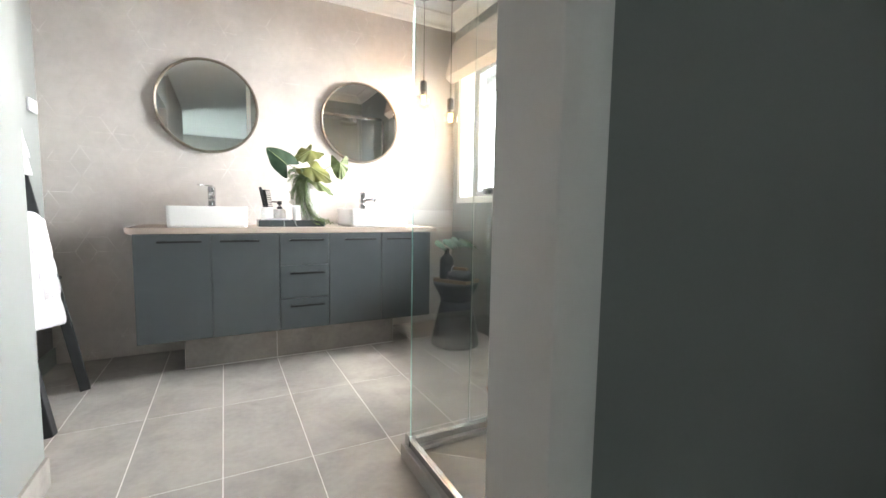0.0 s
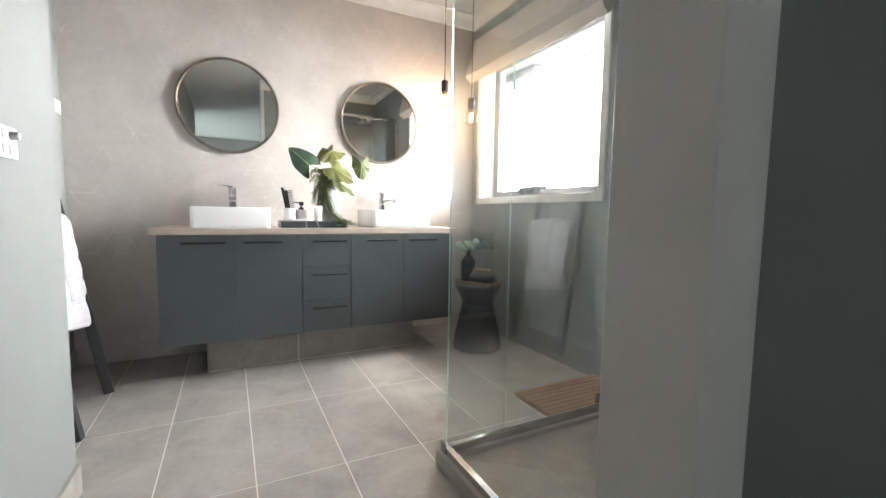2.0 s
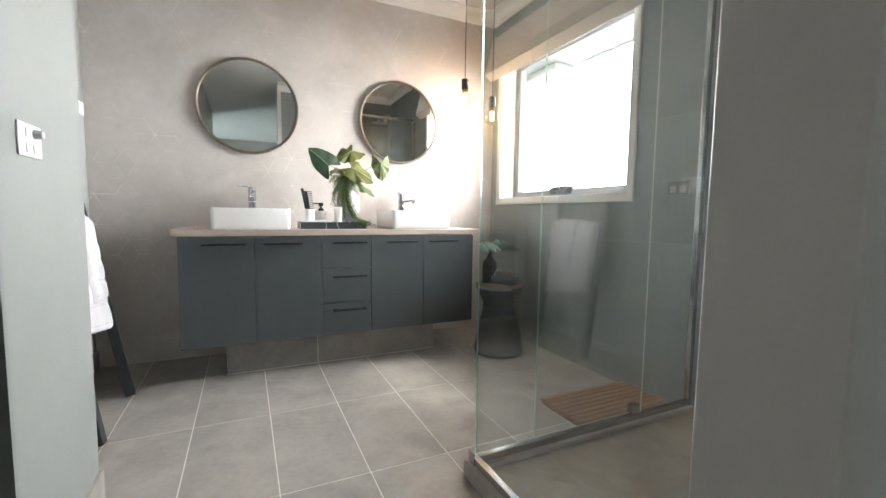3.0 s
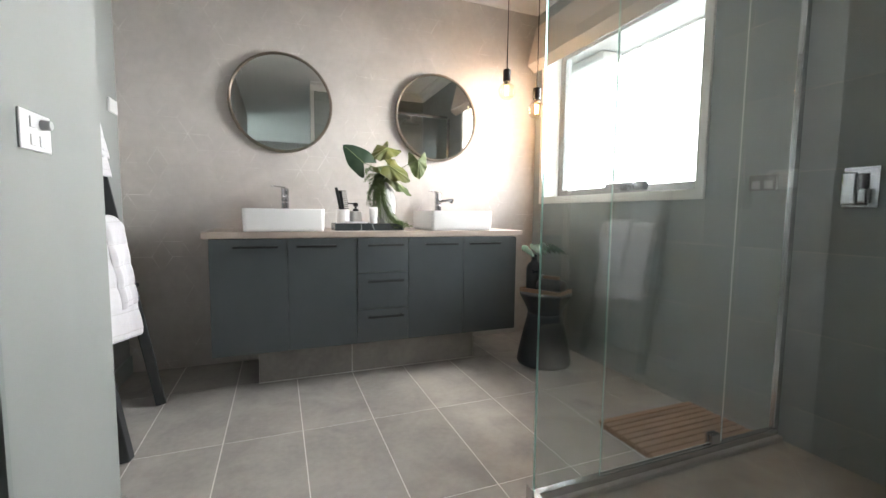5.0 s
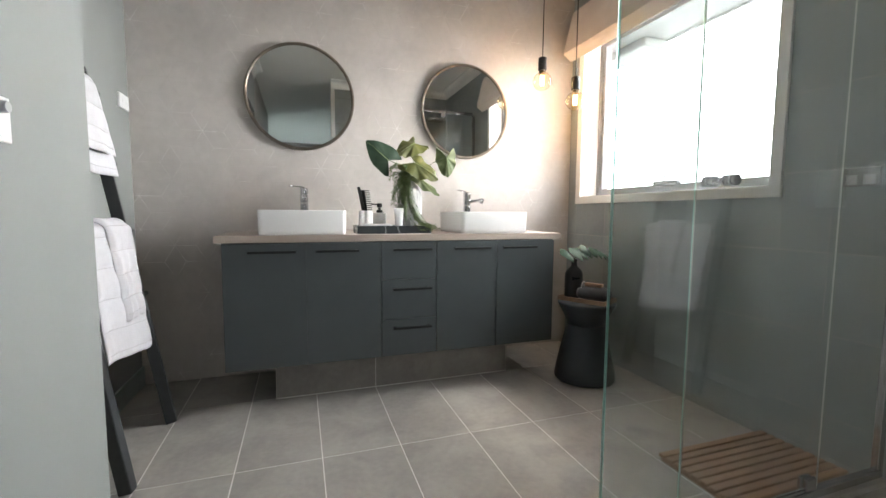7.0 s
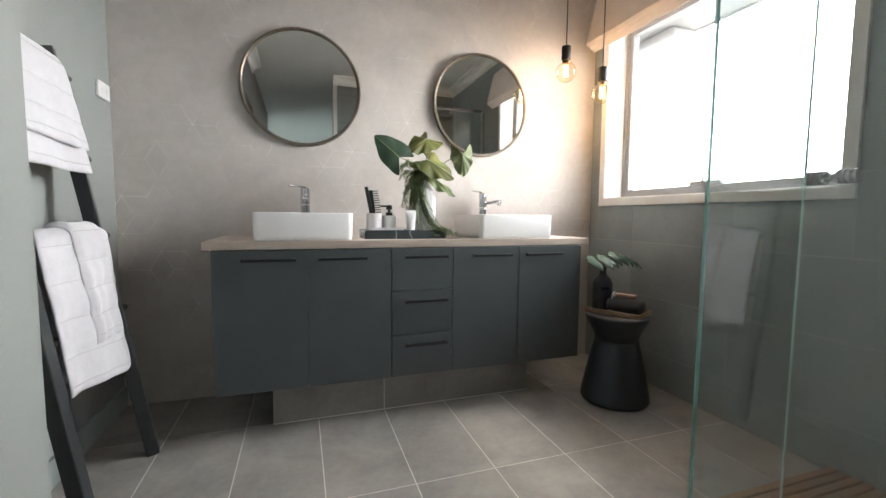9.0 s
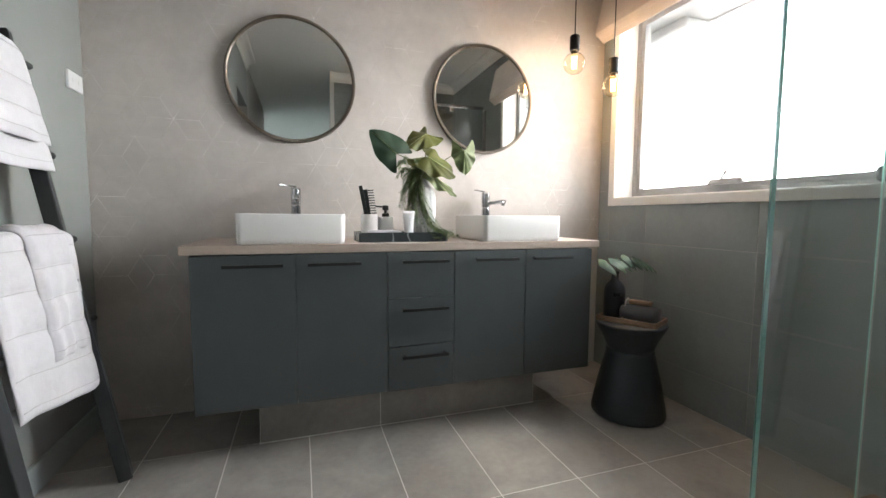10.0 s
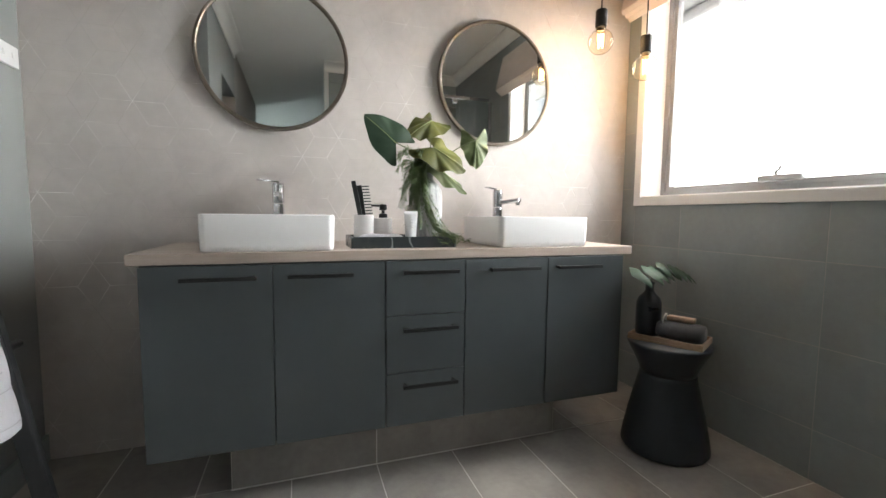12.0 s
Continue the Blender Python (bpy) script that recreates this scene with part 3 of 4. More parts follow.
# ---------------------------------------------------------------- shower screen
screen = thing("shower_screen", (HX, HY, 0.055), "frameless clear glass shower screen with chrome channels and a pivot door", "shower screen")
GZ0, GZ1 = 0.085, 2.0
def pane_box(x0, x1, y0, y1, z0, z1):
    bm = box(x0, x1, y0, y1, z0, z1)
    wide_x = (x1 - x0) > (y1 - y0)
    for f in bm.faces:
        flat = abs(f.normal.y) if wide_x else abs(f.normal.x)
        f.material_index = 0 if flat > 0.9 else 1
    return bm


GL = [M["shower_glass"], M["glass_edge"]]
GS = [M["shower_glass"], M["seal"]]
g = 0.003
for nm, bm in (("side_pane", pane_box(HX - g, HX + g, PIER_Y1 + 0.004, HY + g, GZ0 - 0.02, GZ1)),
               ("corner_pane", pane_box(HX + g + 0.0005, 1.383, HY - g, HY + g, GZ0 - 0.02, GZ1)),
               ("fixed_pane", pane_box(1.955, RIGHT - 0.012, HY - g, HY + g, GZ0 - 0.02, GZ1))):
    part(nm, bm, GS if nm == "fixed_pane" else GL, screen).visible_shadow = False
door = part("door", pane_box(1.388, 1.95, HY - g, HY + g, GZ0 + 0.005, GZ1 - 0.03), GS, screen, "clear glass pivot door")
door.visible_shadow = False
# sill channels, wall channels, head rail
for bm in (box(HX - 0.014, HX + 0.014, PIER_Y1 + 0.002, HY + 0.014, 0.0555, 0.083, 0.003), box(HX + 0.0145, RIGHT - 0.002, HY - 0.014, HY + 0.014, 0.0555, 0.083, 0.003),
           ):
    part("sill_channel", bm, M["chrome"], screen)
part("wall_channel", box(RIGHT - 0.03, RIGHT - 0.002, HY - 0.013, HY + 0.013, 0.0835, GZ1, 0.003), M["chrome"], screen)
part("wall_channel", box(HX - 0.013, HX + 0.013, PIER_Y1 + 0.001, PIER_Y1 + 0.025, 0.0835, GZ1, 0.003), M["chrome"], screen)
part("head_rail", box(HX - 0.014, RIGHT - 0.031, HY - 0.014, HY + 0.014, GZ1 + 0.0005, GZ1 + 0.03, 0.003), M["chrome"], screen)
part("corner_cap", box(HX - 0.017, HX - 0.0145, HY - 0.02, HY + 0.017, 0.0555, 0.1, 0.0005), M["chrome"], screen)
kn = [(0.0, 0.0), (0.008, 0.0), (0.008, 0.008)]
for k in range(3):
    z = 0.008 + k * 0.0095
    kn += [(0.0145, z + 0.001), (0.0145, z + 0.0065), (0.0115, z + 0.0072), (0.0115, z + 0.0095)]
kn += [(0.0145, 0.0375), (0.0145, 0.042), (0.0125, 0.044), (0.0, 0.044)]
for sgn in (1, -1):
    bm = lathe(kn, seg=24)
    bmesh.ops.transform(bm, matrix=Matrix.Translation((1.468, HY + sgn * (g + 0.0003), 1.016)) @ Euler((radians(-90 * sgn), 0, 0)).to_matrix().to_4x4(), verts=bm.verts)
    part("knob", bm, M["satin_metal"], door, "ribbed chrome door knob", smooth=False)
for z in (0.086, GZ1 - 0.04):
    bm = box(1.885, 1.93, HY - 0.016, HY - g - 0.0002, z, z + 0.04, 0.004, 3)
    box(1.885, 1.93, HY + g + 0.0002, HY + 0.016, z, z + 0.04, 0.004, 3, bm=bm)
    part("pivot", bm, M["chrome"], door, "chrome pivot clamp")

mixer = thing("shower_mixer", (RIGHT, 1.71, 1.022), "square chrome shower mixer with a lever on the tiles", "tap")
part("plate", box(RIGHT - 0.008, RIGHT - 0.0005, 1.63, 1.728, 0.957, 1.097, 0.003), M["chrome"], mixer)
part("body", box(RIGHT - 0.04, RIGHT - 0.008, 1.65, 1.695, 0.972, 1.022, 0.006, 3), M["chrome"], mixer)
part("lever", box(RIGHT - 0.05, RIGHT - 0.0405, 1.672, 1.715, 0.967, 1.077, 0.006, 3), M["chrome"], mixer)
head = thing("overhead_shower", (2.0, PIER_Y1, 2.05), "square chrome shower head on a wall arm", "shower")
part("arm", tube([(2.0, PIER_Y1 + 0.001, 2.12), (2.0, PIER_Y1 + 0.2, 2.13), (2.0, PIER_Y1 + 0.36, 2.12), (2.0, PIER_Y1 + 0.38, 2.09), (2.0, PIER_Y1 + 0.38, 2.055)], 0.011, 12), M["chrome"], head, smooth=True)
part("rose", box(1.9, 2.1, PIER_Y1 + 0.28, PIER_Y1 + 0.48, 2.045, 2.057, 0.002), M["chrome"], head)

# teak mat
duck = thing("bath_mat", (1.985, 2.11, 0), "slatted teak bath mat on the tiled floor", "bath mat")
for i in range(9):
    y = 1.955 + i * 0.0342
    part("slat", box(1.712, 2.262, y, y + 0.026, 0.016, 0.03, 0.003), M["teak"], duck)
for x in (1.735, 1.987, 2.24):
    part("batten", box(x - 0.015, x + 0.015, 1.957, 2.252, 0.0005, 0.0158, 0.002), M["teak"], duck)

# ---------------------------------------------------------------- vanity
plinth = structure("plinth", box(0.309, 1.577, 3.256, BACK - 0.002, -0.002, 0.206), M["grout"], "tiled plinth under the vanity")
structure("plinth_joint", box(0.305, 1.581, 3.2525, 3.2558, 0.0, 0.0045, 0.001), M["grout"], "pale joint along the foot of the plinth")
vanity = thing("vanity_cabinet", (0.965, 3.4, 0.235), "matt dark grey-green wall-hung vanity with doors and drawers", "cabinet")
CZ0, CZ1, CY = 0.207, 0.789, 3.128
part("body", box(0.104, 1.806, CY + 0.02, BACK - 0.002, CZ0, CZ1, 0.001), M["cabinet"], vanity)
XS = [0.104, 0.46, 0.814, 1.103, 1.447, 1.806]
def handle(x0, x1, z, parent):
    bm = box(x0, x1, CY - 0.034, CY - 0.024, z - 0.006, z + 0.006, 0.0015)
    for x in (x0 + 0.012, x1 - 0.012):
        box(x - 0.005, x + 0.005, CY - 0.0245, CY - 0.0003, z - 0.005, z + 0.005, bm=bm)
    part("handle", bm, M["black_metal"], parent, "matt black bar handle")


for i, (h0, h1) in zip((0, 1, 3, 4), ((0.213, 0.418), (0.504, 0.704), (1.195, 1.397), (1.476, 1.678))):
    d = part("door", box(XS[i] + 0.0015, XS[i + 1] - 0.0015, CY, CY + 0.0185, CZ0 - 0.002, CZ1 - 0.004, 0.001), M["cabinet"], vanity)
    handle(h0, h1, 0.748, d)
for z0, z1, hz in ((CZ0 - 0.002, 0.391, 0.351), (0.394, 0.594, 0.549), (0.597, CZ1 - 0.004, 0.748)):
    d = part("drawer_front", box(XS[2] + 0.0015, XS[3] - 0.0015, CY, CY + 0.0185, z0, z1, 0.001), M["cabinet"], vanity)
    handle(0.868, 1.069, hz, d)
WT = 0.823
solid("worktop", box(0.074, 1.853, 3.135, BACK - 0.001, CZ1 + 0.0005, WT, 0.002), M["oak_laminate"], "pale oak-look worktop on the vanity", "worktop", (0.96, 3.4, CZ1))

def basin(cx):
    x0, x1, y0, y1, z0, z1 = cx - 0.2, cx + 0.2, 3.15, 3.53, WT, 0.94
    ob = thing("basin", (cx, 3.345, WT), "white rectangular ceramic vessel basin on the worktop", "basin", "basins on the vanity")
    lo = lambda i, z, r: [(x, y, z) for x, y in rounded(x0 + i, x1 - i, y0 + i, y1 - i, r)]
    loops = [lo(0.008, z0 + 0.0005, 0.018), lo(0.003, z0 + 0.005, 0.021), lo(0.002, z0 + 0.02, 0.022), lo(0.0, z1 - 0.004, 0.024), lo(0.001, z1 - 0.001, 0.023), lo(0.003, z1, 0.021),
             lo(0.007, z1 - 0.0005, 0.018), lo(0.009, z1 - 0.004, 0.017), lo(0.02, z0 + 0.04, 0.03), lo(0.04, z0 + 0.02, 0.03), lo(0.12, z0 + 0.014, 0.02)]
    part("bowl", loft(loops), M["ceramic"], ob, smooth=True)
    part("waste", lathe([(0.0, 0.0), (0.03, 0.0), (0.028, 0.003), (0.0, 0.004)], (cx, 3.345, z0 + 0.0145), 24), M["chrome"], ob, "chrome waste")
    return ob


basin_a = basin(0.452)
basin_b = basin(1.448)

def mixer_tap(cx, turn):
    """A basin mixer: square-shouldered column, swung spout and flat lever on top."""
    cy, z = 3.6, WT
    ob = thing("basin_mixer", (cx, cy, z), "chrome basin mixer with a flat lever", "tap", "basin mixers")
    part("foot", lathe([(0.0, 0.0), (0.026, 0.0), (0.026, 0.006), (0.021, 0.01), (0.0, 0.01)], (cx, cy, z + 0.0005), 28), M["chrome"], ob, smooth=False)
    part("column", lathe([(0.0, 0.01), (0.0225, 0.01), (0.0225, 0.15), (0.0215, 0.158), (0.0, 0.158)], (cx, cy, z), 28), M["chrome"], ob)
    part("cap", lathe([(0.0, 0.1615), (0.0228, 0.1615), (0.0232, 0.2), (0.0232, 0.236), (0.02, 0.243), (0.0, 0.245)], (cx, cy, z), 28), M["chrome"], ob)
    a = radians(turn)
    d = Vector((math.cos(a), math.sin(a), 0))
    c = Vector((cx, cy, z))
    part("spout", bar(c + d * 0.012 + Vector((0, 0, 0.182)), c + d * 0.12 + Vector((0, 0, 0.194)), 0.03, 0.02, 0.006), M["chrome"], ob)
    part("aerator", lathe([(0.0, 0.0), (0.011, 0.0), (0.011, 0.014), (0.0, 0.014)], tuple(c + d * 0.108 + Vector((0, 0, 0.17))), 20), M["chrome"], ob)
    part("lever", bar(c + d * -0.015 + Vector((0, 0, 0.249)), c + Vector((-0.075, -0.03, 0.2535)), 0.02, 0.007, 0.002), M["chrome"], ob)
    return ob


mixer_tap(0.462, -90)
mixer_tap(1.458, -55)

# ---------------------------------------------------------------- mirrors
def round_mirror(cx):
    cz, y = 1.584, BACK - T - 0.0
    ob = thing("round_mirror", (cx, y, cz - 0.295), "round mirror in a thin aged bronze frame on the wall", "mirror", "round mirrors over the basins")
    rot = Matrix.Translation((cx, BACK - 0.001, cz)) @ Euler((radians(90), 0, 0)).to_matrix().to_4x4()
    bm = lathe([(0.281, 0.0), (0.295, 0.0), (0.298, 0.004), (0.298, 0.02), (0.296, 0.024), (0.287, 0.024), (0.284, 0.021), (0.284, 0.019), (0.281, 0.02), (0.281, 0.0)], seg=128)
    bmesh.ops.transform(bm, matrix=rot, verts=bm.verts)
    part("frame", bm, M["bronze"], ob)
    bm = lathe([(0.0, 0.004), (0.2808, 0.004), (0.2808, 0.018), (0.0, 0.018)], seg=128)
    bmesh.ops.transform(bm, matrix=rot, verts=bm.verts)
    part("glass", bm, M["mirror"], ob, "silvered mirror glass")


round_mirror(0.457)
round_mirror(1.462)

# ---------------------------------------------------------------- pendants
def pendant(x, y, cap_z):
    """cap_z: top of the lamp holder."""
    ob = thing("pendant_lamp", (x, y, TOP), "pendant lamp with a black holder and a lit amber globe bulb", "lamp", "pendants beside the window")
    part("canopy", lathe([(0.0, -0.028), (0.045, -0.028), (0.05, -0.024), (0.05, -0.0005), (0.0, -0.0005)], (x, y, TOP), 32), M["black_metal"], ob)
    part("cable", tube([(x, y, cap_z), (x, y, TOP - 0.028)], 0.003, 8), M["black_metal"], ob)
    hold = part("holder", lathe([(0.0, 0.0), (0.004, 0.0), (0.008, -0.004), (0.024, -0.006), (0.026, -0.01), (0.026, -0.078), (0.023, -0.082), (0.0, -0.082)], (x, y, cap_z), 28), M["black_metal"], ob)
    prof = [(0.018, -0.08), (0.018, -0.095)]
    for k in range(1, 17):
        a = radians(22 + (180 - 22) * k / 16)
        prof.append((0.056 * math.sin(a), -0.146 + 0.056 * math.cos(a)))
    prof[-1] = (0.0, -0.202)
    prof = prof[::-1]
    prof += [(max(0.0, r - 0.001), -0.146 + (z + 0.146) * 0.982 if r > 0 else z + 0.001) for r, z in prof[::-1]]
    bulb = part("bulb", lathe(prof, (x, y, cap_z), 32), M["amber_glass"], ob, "clear amber globe bulb", smooth=True)
    bulb.visible_shadow = False
    part("bulb_cap", lathe([(0.0, -0.1), (0.0165, -0.1), (0.0165, -0.083), (0.0, -0.083)], (x, y, cap_z), 20), M["bronze"], bulb)
    pts = []
    for k in range(9):
        a = 2 * math.pi * k / 8
        pts.append((x + 0.011 * math.cos(a), y + 0.011 * math.sin(a), cap_z - (0.112 if k % 2 else 0.172)))
    part("filament", tube(pts, 0.0026, 6), M["filament"], bulb, "glowing filament")
    lamp = new("bulb_light", bpy.data.lights.new("bulb_light", "POINT"))
    lamp.data.energy, lamp.data.color, lamp.data.shadow_soft_size = BULB_WATTS, (1.0, 0.52, 0.26), 0.012
    lamp.location = (0, 0, cap_z - 0.15 - TOP)
    lamp.parent = ob


pendant(1.868, 3.402, 1.892)
pendant(2.045, 3.309, 1.768)

# ---------------------------------------------------------------- switches and sockets
plate = thing("light_switch", (STUB_X, 1.922, 1.085), "white switch plate with four rockers and a dimmer knob", "light switch")
part("plate", box(STUB_X + 0.0005, STUB_X + 0.005, 1.866, 1.979, 1.036, 1.11, 0.002, 3), M["white_plastic"], plate)
for y, z in ((1.907, 1.09), (1.907, 1.056), (1.941, 1.056)):
    rocker = part("rocker", box(STUB_X + 0.0055, STUB_X + 0.0072, y - 0.0085, y + 0.0085, z - 0.01, z + 0.01, 0.0006, 2), M["white_plastic"], plate)
    part("surround", box(STUB_X + 0.0045, STUB_X + 0.0056, y - 0.0092, y + 0.0092, z - 0.0107, z + 0.0107), M["grey_plastic"], rocker)
bm = lathe([(0.0, 0.0), (0.0105, 0.0), (0.0095, 0.014), (0.0085, 0.016), (0.0, 0.016)], seg=24)
bmesh.ops.transform(bm, matrix=Matrix.Translation((STUB_X + 0.0052, 1.943, 1.09)) @ Euler((0, radians(90), 0)).to_matrix().to_4x4(), verts=bm.verts)
part("dimmer_knob", bm, M["grey_plastic"], plate, "grey dimmer knob")

blank = thing("wall_plate", (LEFT, 3.585, 1.43), "white electrical plate on the painted wall", "wall plate")
part("plate", box(LEFT + 0.0005, LEFT + 0.012, 3.527, 3.64, 1.43, 1.5, 0.003, 3), M["white_plastic"], blank)
for y in (3.56, 3.607):
    part("rocker", box(LEFT + 0.012, LEFT + 0.014, y - 0.006, y + 0.006, 1.457, 1.475, 0.0008), M["white_plastic"], blank)

sock = thing("power_socket", (RIGHT, 2.0, 1.065), "grey double power socket on the grey tiles", "power socket")
part("plate", box(RIGHT - 0.009, RIGHT - 0.0005, 1.943, 2.05, 1.03, 1.095, 0.003, 3), M["slate_plastic"], sock)
for y in (1.972, 2.021):
    part("outlet", box(RIGHT - 0.0105, RIGHT - 0.009, y - 0.016, y + 0.016, 1.037, 1.07, 0.0005), M["grey_plastic"], sock)
    part("rocker", box(RIGHT - 0.012, RIGHT - 0.009, y - 0.006, y + 0.006, 1.075, 1.088, 0.0005), M["slate_plastic"], sock)

# ---------------------------------------------------------------- towel ladder
LEAN_ = -0.16
def rail_x(z):
    return -0.119 + LEAN_ * z


LY0, LY1 = 2.655, 3.155
ladder = thing("towel_ladder", (rail_x(0), 0.5 * (LY0 + LY1), 0), "black wooden towel ladder leaning on the pale wall", "towel ladder")
for y in (LY0, LY1):
    part("rail", bar((rail_x(0), y, 0.001), (rail_x(1.48), y + (0.03 if y == LY0 else -0.05), 1.48), 0.04, 0.042, 0.004), M["black_wood"], ladder)
RUNGS = (0.572, 0.848, 1.126, 1.41)
for z in RUNGS:
    part("rung", tube([(rail_x(z), LY0 - 0.045, z), (rail_x(z), LY1 + 0.06, z)], 0.0115, 14), M["black_wood"], ladder)


def draped(y0, y1, rung, front, rear, off, thick, seed, skew=0.0, pitch=0.092, bottom_wave=0.012, flare=0.0, bulk=1.0, hang=1.02):
    """A towel hung over a rung: a closed quilted sheet. front, rear: how far it hangs down; off: its gap from the rung."""
    rnd = random.Random(seed)
    ph = [rnd.uniform(0, 6.28) for _ in range(6)]
    nu, nv = 36, 90
    rr = 0.0125 + off * bulk
    arc = math.pi * rr
    total = front + arc + rear

    def line(s):
        """Point and outward normal (x, z) at s along the hang, from the front hem."""
        zr, xr = rung, rail_x(rung)
        tilt = LEAN_ * hang
        if s < front:
            d = front - s
            return (xr + rr - tilt * d * 1.0, zr - d), (1.0, 0.0)
        if s < front + arc:
            a = (s - front) / rr
            return (xr + rr * math.cos(a), zr + rr * math.sin(a)), (math.cos(a), math.sin(a))
        d = s - front - arc
        return (xr - rr - tilt * d, zr - d), (-1.0, 0.0)

    def sheet(side):
        rows = []
        for j in range(nv + 1):
            s = total * j / nv
            row = []
            for i in range(nu + 1):
                f = i / nu
                y = y0 + (y1 - y0) * f + flare * f * max(0, 1 - s / front)
                hem = bottom_wave * math.sin(3.0 * f + ph[0]) + skew * (f - 0.5)
                ss = s + (hem * max(0, 1 - s / front) if s < front else 0)
                (x, z), (nx, nz) = line(min(max(ss, -1), total))
                q = abs(math.sin(math.pi * (s / pitch)))
                puff = 0.010 * bulk * q ** 0.45
                wave = 0.006 * math.sin(7 * f + ph[1] + 2.0 * s) + 0.004 * math.sin(15 * f + ph[2] - 3 * s)
                hang = min(1, abs(s - front) / 0.2)
                d = (thick * bulk + puff) * side + wave * hang
                rim = min(1, 12 * f, 12 * (1 - f))
                d = d * (0.35 + 0.65 * rim) if side > 0 else d
                yy = y + 0.012 * math.sin(4.0 * s + ph[3]) * hang * (f - 0.5) * 2
                row.append((x + nx * d, yy, z + nz * d))
            rows.append(row)
        return rows

    bm = bmesh.new()
    va = [[bm.verts.new(p) for p in r] for r in sheet(1.0)]
    vb = [[bm.verts.new(p) for p in r] for r in sheet(0.0)]
    for j in range(nv):
        for i in range(nu):
            bm.faces.new((va[j][i], va[j][i + 1], va[j + 1][i + 1], va[j + 1][i]))
            bm.faces.new((vb[j][i], vb[j + 1][i], vb[j + 1][i + 1], vb[j][i + 1]))
    for j in range(nv):
        for i in (0, nu):
            bm.faces.new((va[j][i], va[j + 1][i], vb[j + 1][i], vb[j][i]))
    for i in range(nu):
        for j in (0, nv):
            bm.faces.new((va[j][i], va[j][i + 1], vb[j][i + 1], vb[j][i]))
    bmesh.ops.recalc_face_normals(bm, faces=bm.faces)
    # stitched seams
    seams = []
    k = 1
    rows = sheet(1.0)
    rows_hem = 0.028 / total * nv
    seams.append([tuple(Vector(rows[int(rows_hem)][i]).lerp(Vector(rows[int(rows_hem) + 1][i]), rows_hem % 1) + Vector((0.0012, 0, 0))) for i in range(1, nu)])
    while k * pitch < front + arc * 0.5:
        j = k * pitch / total * nv
        j0 = int(j)
        seams.append([tuple(Vector(rows[j0][i]).lerp(Vector(rows[min(nv, j0 + 1)][i]), j - j0) + Vector((0.0012, 0, 0))) for i in range(1, nu)])
        k += 1
    return bm, seams


def towel(y0, y1, rung, front, rear, seed, label, fold, skew, flare=0.0, bulk=1.0, hang=1.02):
    ob = thing("towel", (rail_x(rung), 0.5 * (y0 + y1), rung - front), label, "towel", "white towels on the ladder")
    bm, seams = draped(y0, y1, rung, front, rear, 0.012, 0.008, seed, skew=skew, pitch=0.112, flare=flare, bulk=bulk, hang=hang)
    under = part("sheet", bm, M["towel"], ob, smooth=True)
    for s in seams:
        part("seam", tube(s, 0.0012, 5), M["stitch"], under)
    a, c, f = fold
    bm, seams = draped(a, c, rung, f, rear * 0.6, 0.029, 0.009, seed + 5, skew=0.02, pitch=0.088, flare=flare, bulk=bulk, hang=hang)
    over = part("folded_end", bm, M["towel"], ob, smooth=True)
    for s in seams:
        part("seam", tube(s, 0.0012, 5), M["stitch"], over)


towel(2.71, 3.15, 0.848, 0.46, 0.42, 3, "white quilted bath towel hung over a low rung", (2.87, 3.07, 0.33), -0.03, 0.0, 0.85, 0.8)
towel(2.60, 3.115, 1.4, 0.335, 0.3, 8, "white quilted hand towel hung over the top rung", (2.72, 3.1, 0.25), 0.03, 0.045, 0.85)

# ---------------------------------------------------------------- tray with toiletries
tray = thing("marble_tray", (0.905, 3.29, WT), "dark marble tray with pale veins on the worktop", "tray")
lo = lambda i, z: [(x, y, z) for x, y in rounded(0.71 + i, 1.1 - i, 3.21 + i, 3.4 - i, 0.006, 3)]
part("tray", loft([lo(0, WT + 0.0005), lo(0, WT + 0.04), lo(0.001, WT + 0.041), lo(0.011, WT + 0.041), lo(0.012, WT + 0.04), lo(0.012, WT + 0.012)]), M["marble"], tray)
TZ = WT + 0.0125
def cup_profile(r, h, w=0.004):
    return [(0.0, 0.0), (r - 0.003, 0.0), (r, 0.003), (r, h - 0.002), (r - 0.001, h), (r - w + 0.001, h), (r - w, h - 0.002), (r - w, 0.006), (0.0, 0.006)]


c = (0.765, 3.29, TZ)
tumbler = solid("tumbler", lathe(cup_profile(0.036, 0.105), c, 40), M["stone_white"], "white stone tumbler holding two dark combs", "cup", c, smooth=False)
def comb(base, top, width, teeth_side, teeth=True):
    base, top = Vector(base), Vector(top)
    ob = thing("comb", base, "dark plastic comb standing in the tumbler", "comb", "combs in the tumbler")
    part("spine", bar(base, top, 0.006, 0.022 if teeth else 0.016, 0.0015), M["comb"], ob)
    if teeth:
        d = (top - base).normalized()
        side = Vector(teeth_side).normalized()
        for k in range(11):
            p = base.lerp(top, 0.44 + 0.54 * k / 10)
            part("tooth", bar(p, p + side * width, 0.005, 0.0045, 0.0), M["comb"], ob)
    return ob


comb((0.775, 3.29, TZ + 0.009), (0.748, 3.30, TZ + 0.212), 0.036, (1, 0, 0.06))
comb((0.768, 3.272, TZ + 0.009), (0.727, 3.285, TZ + 0.227), 0.0, (1, 0, 0), teeth=False)

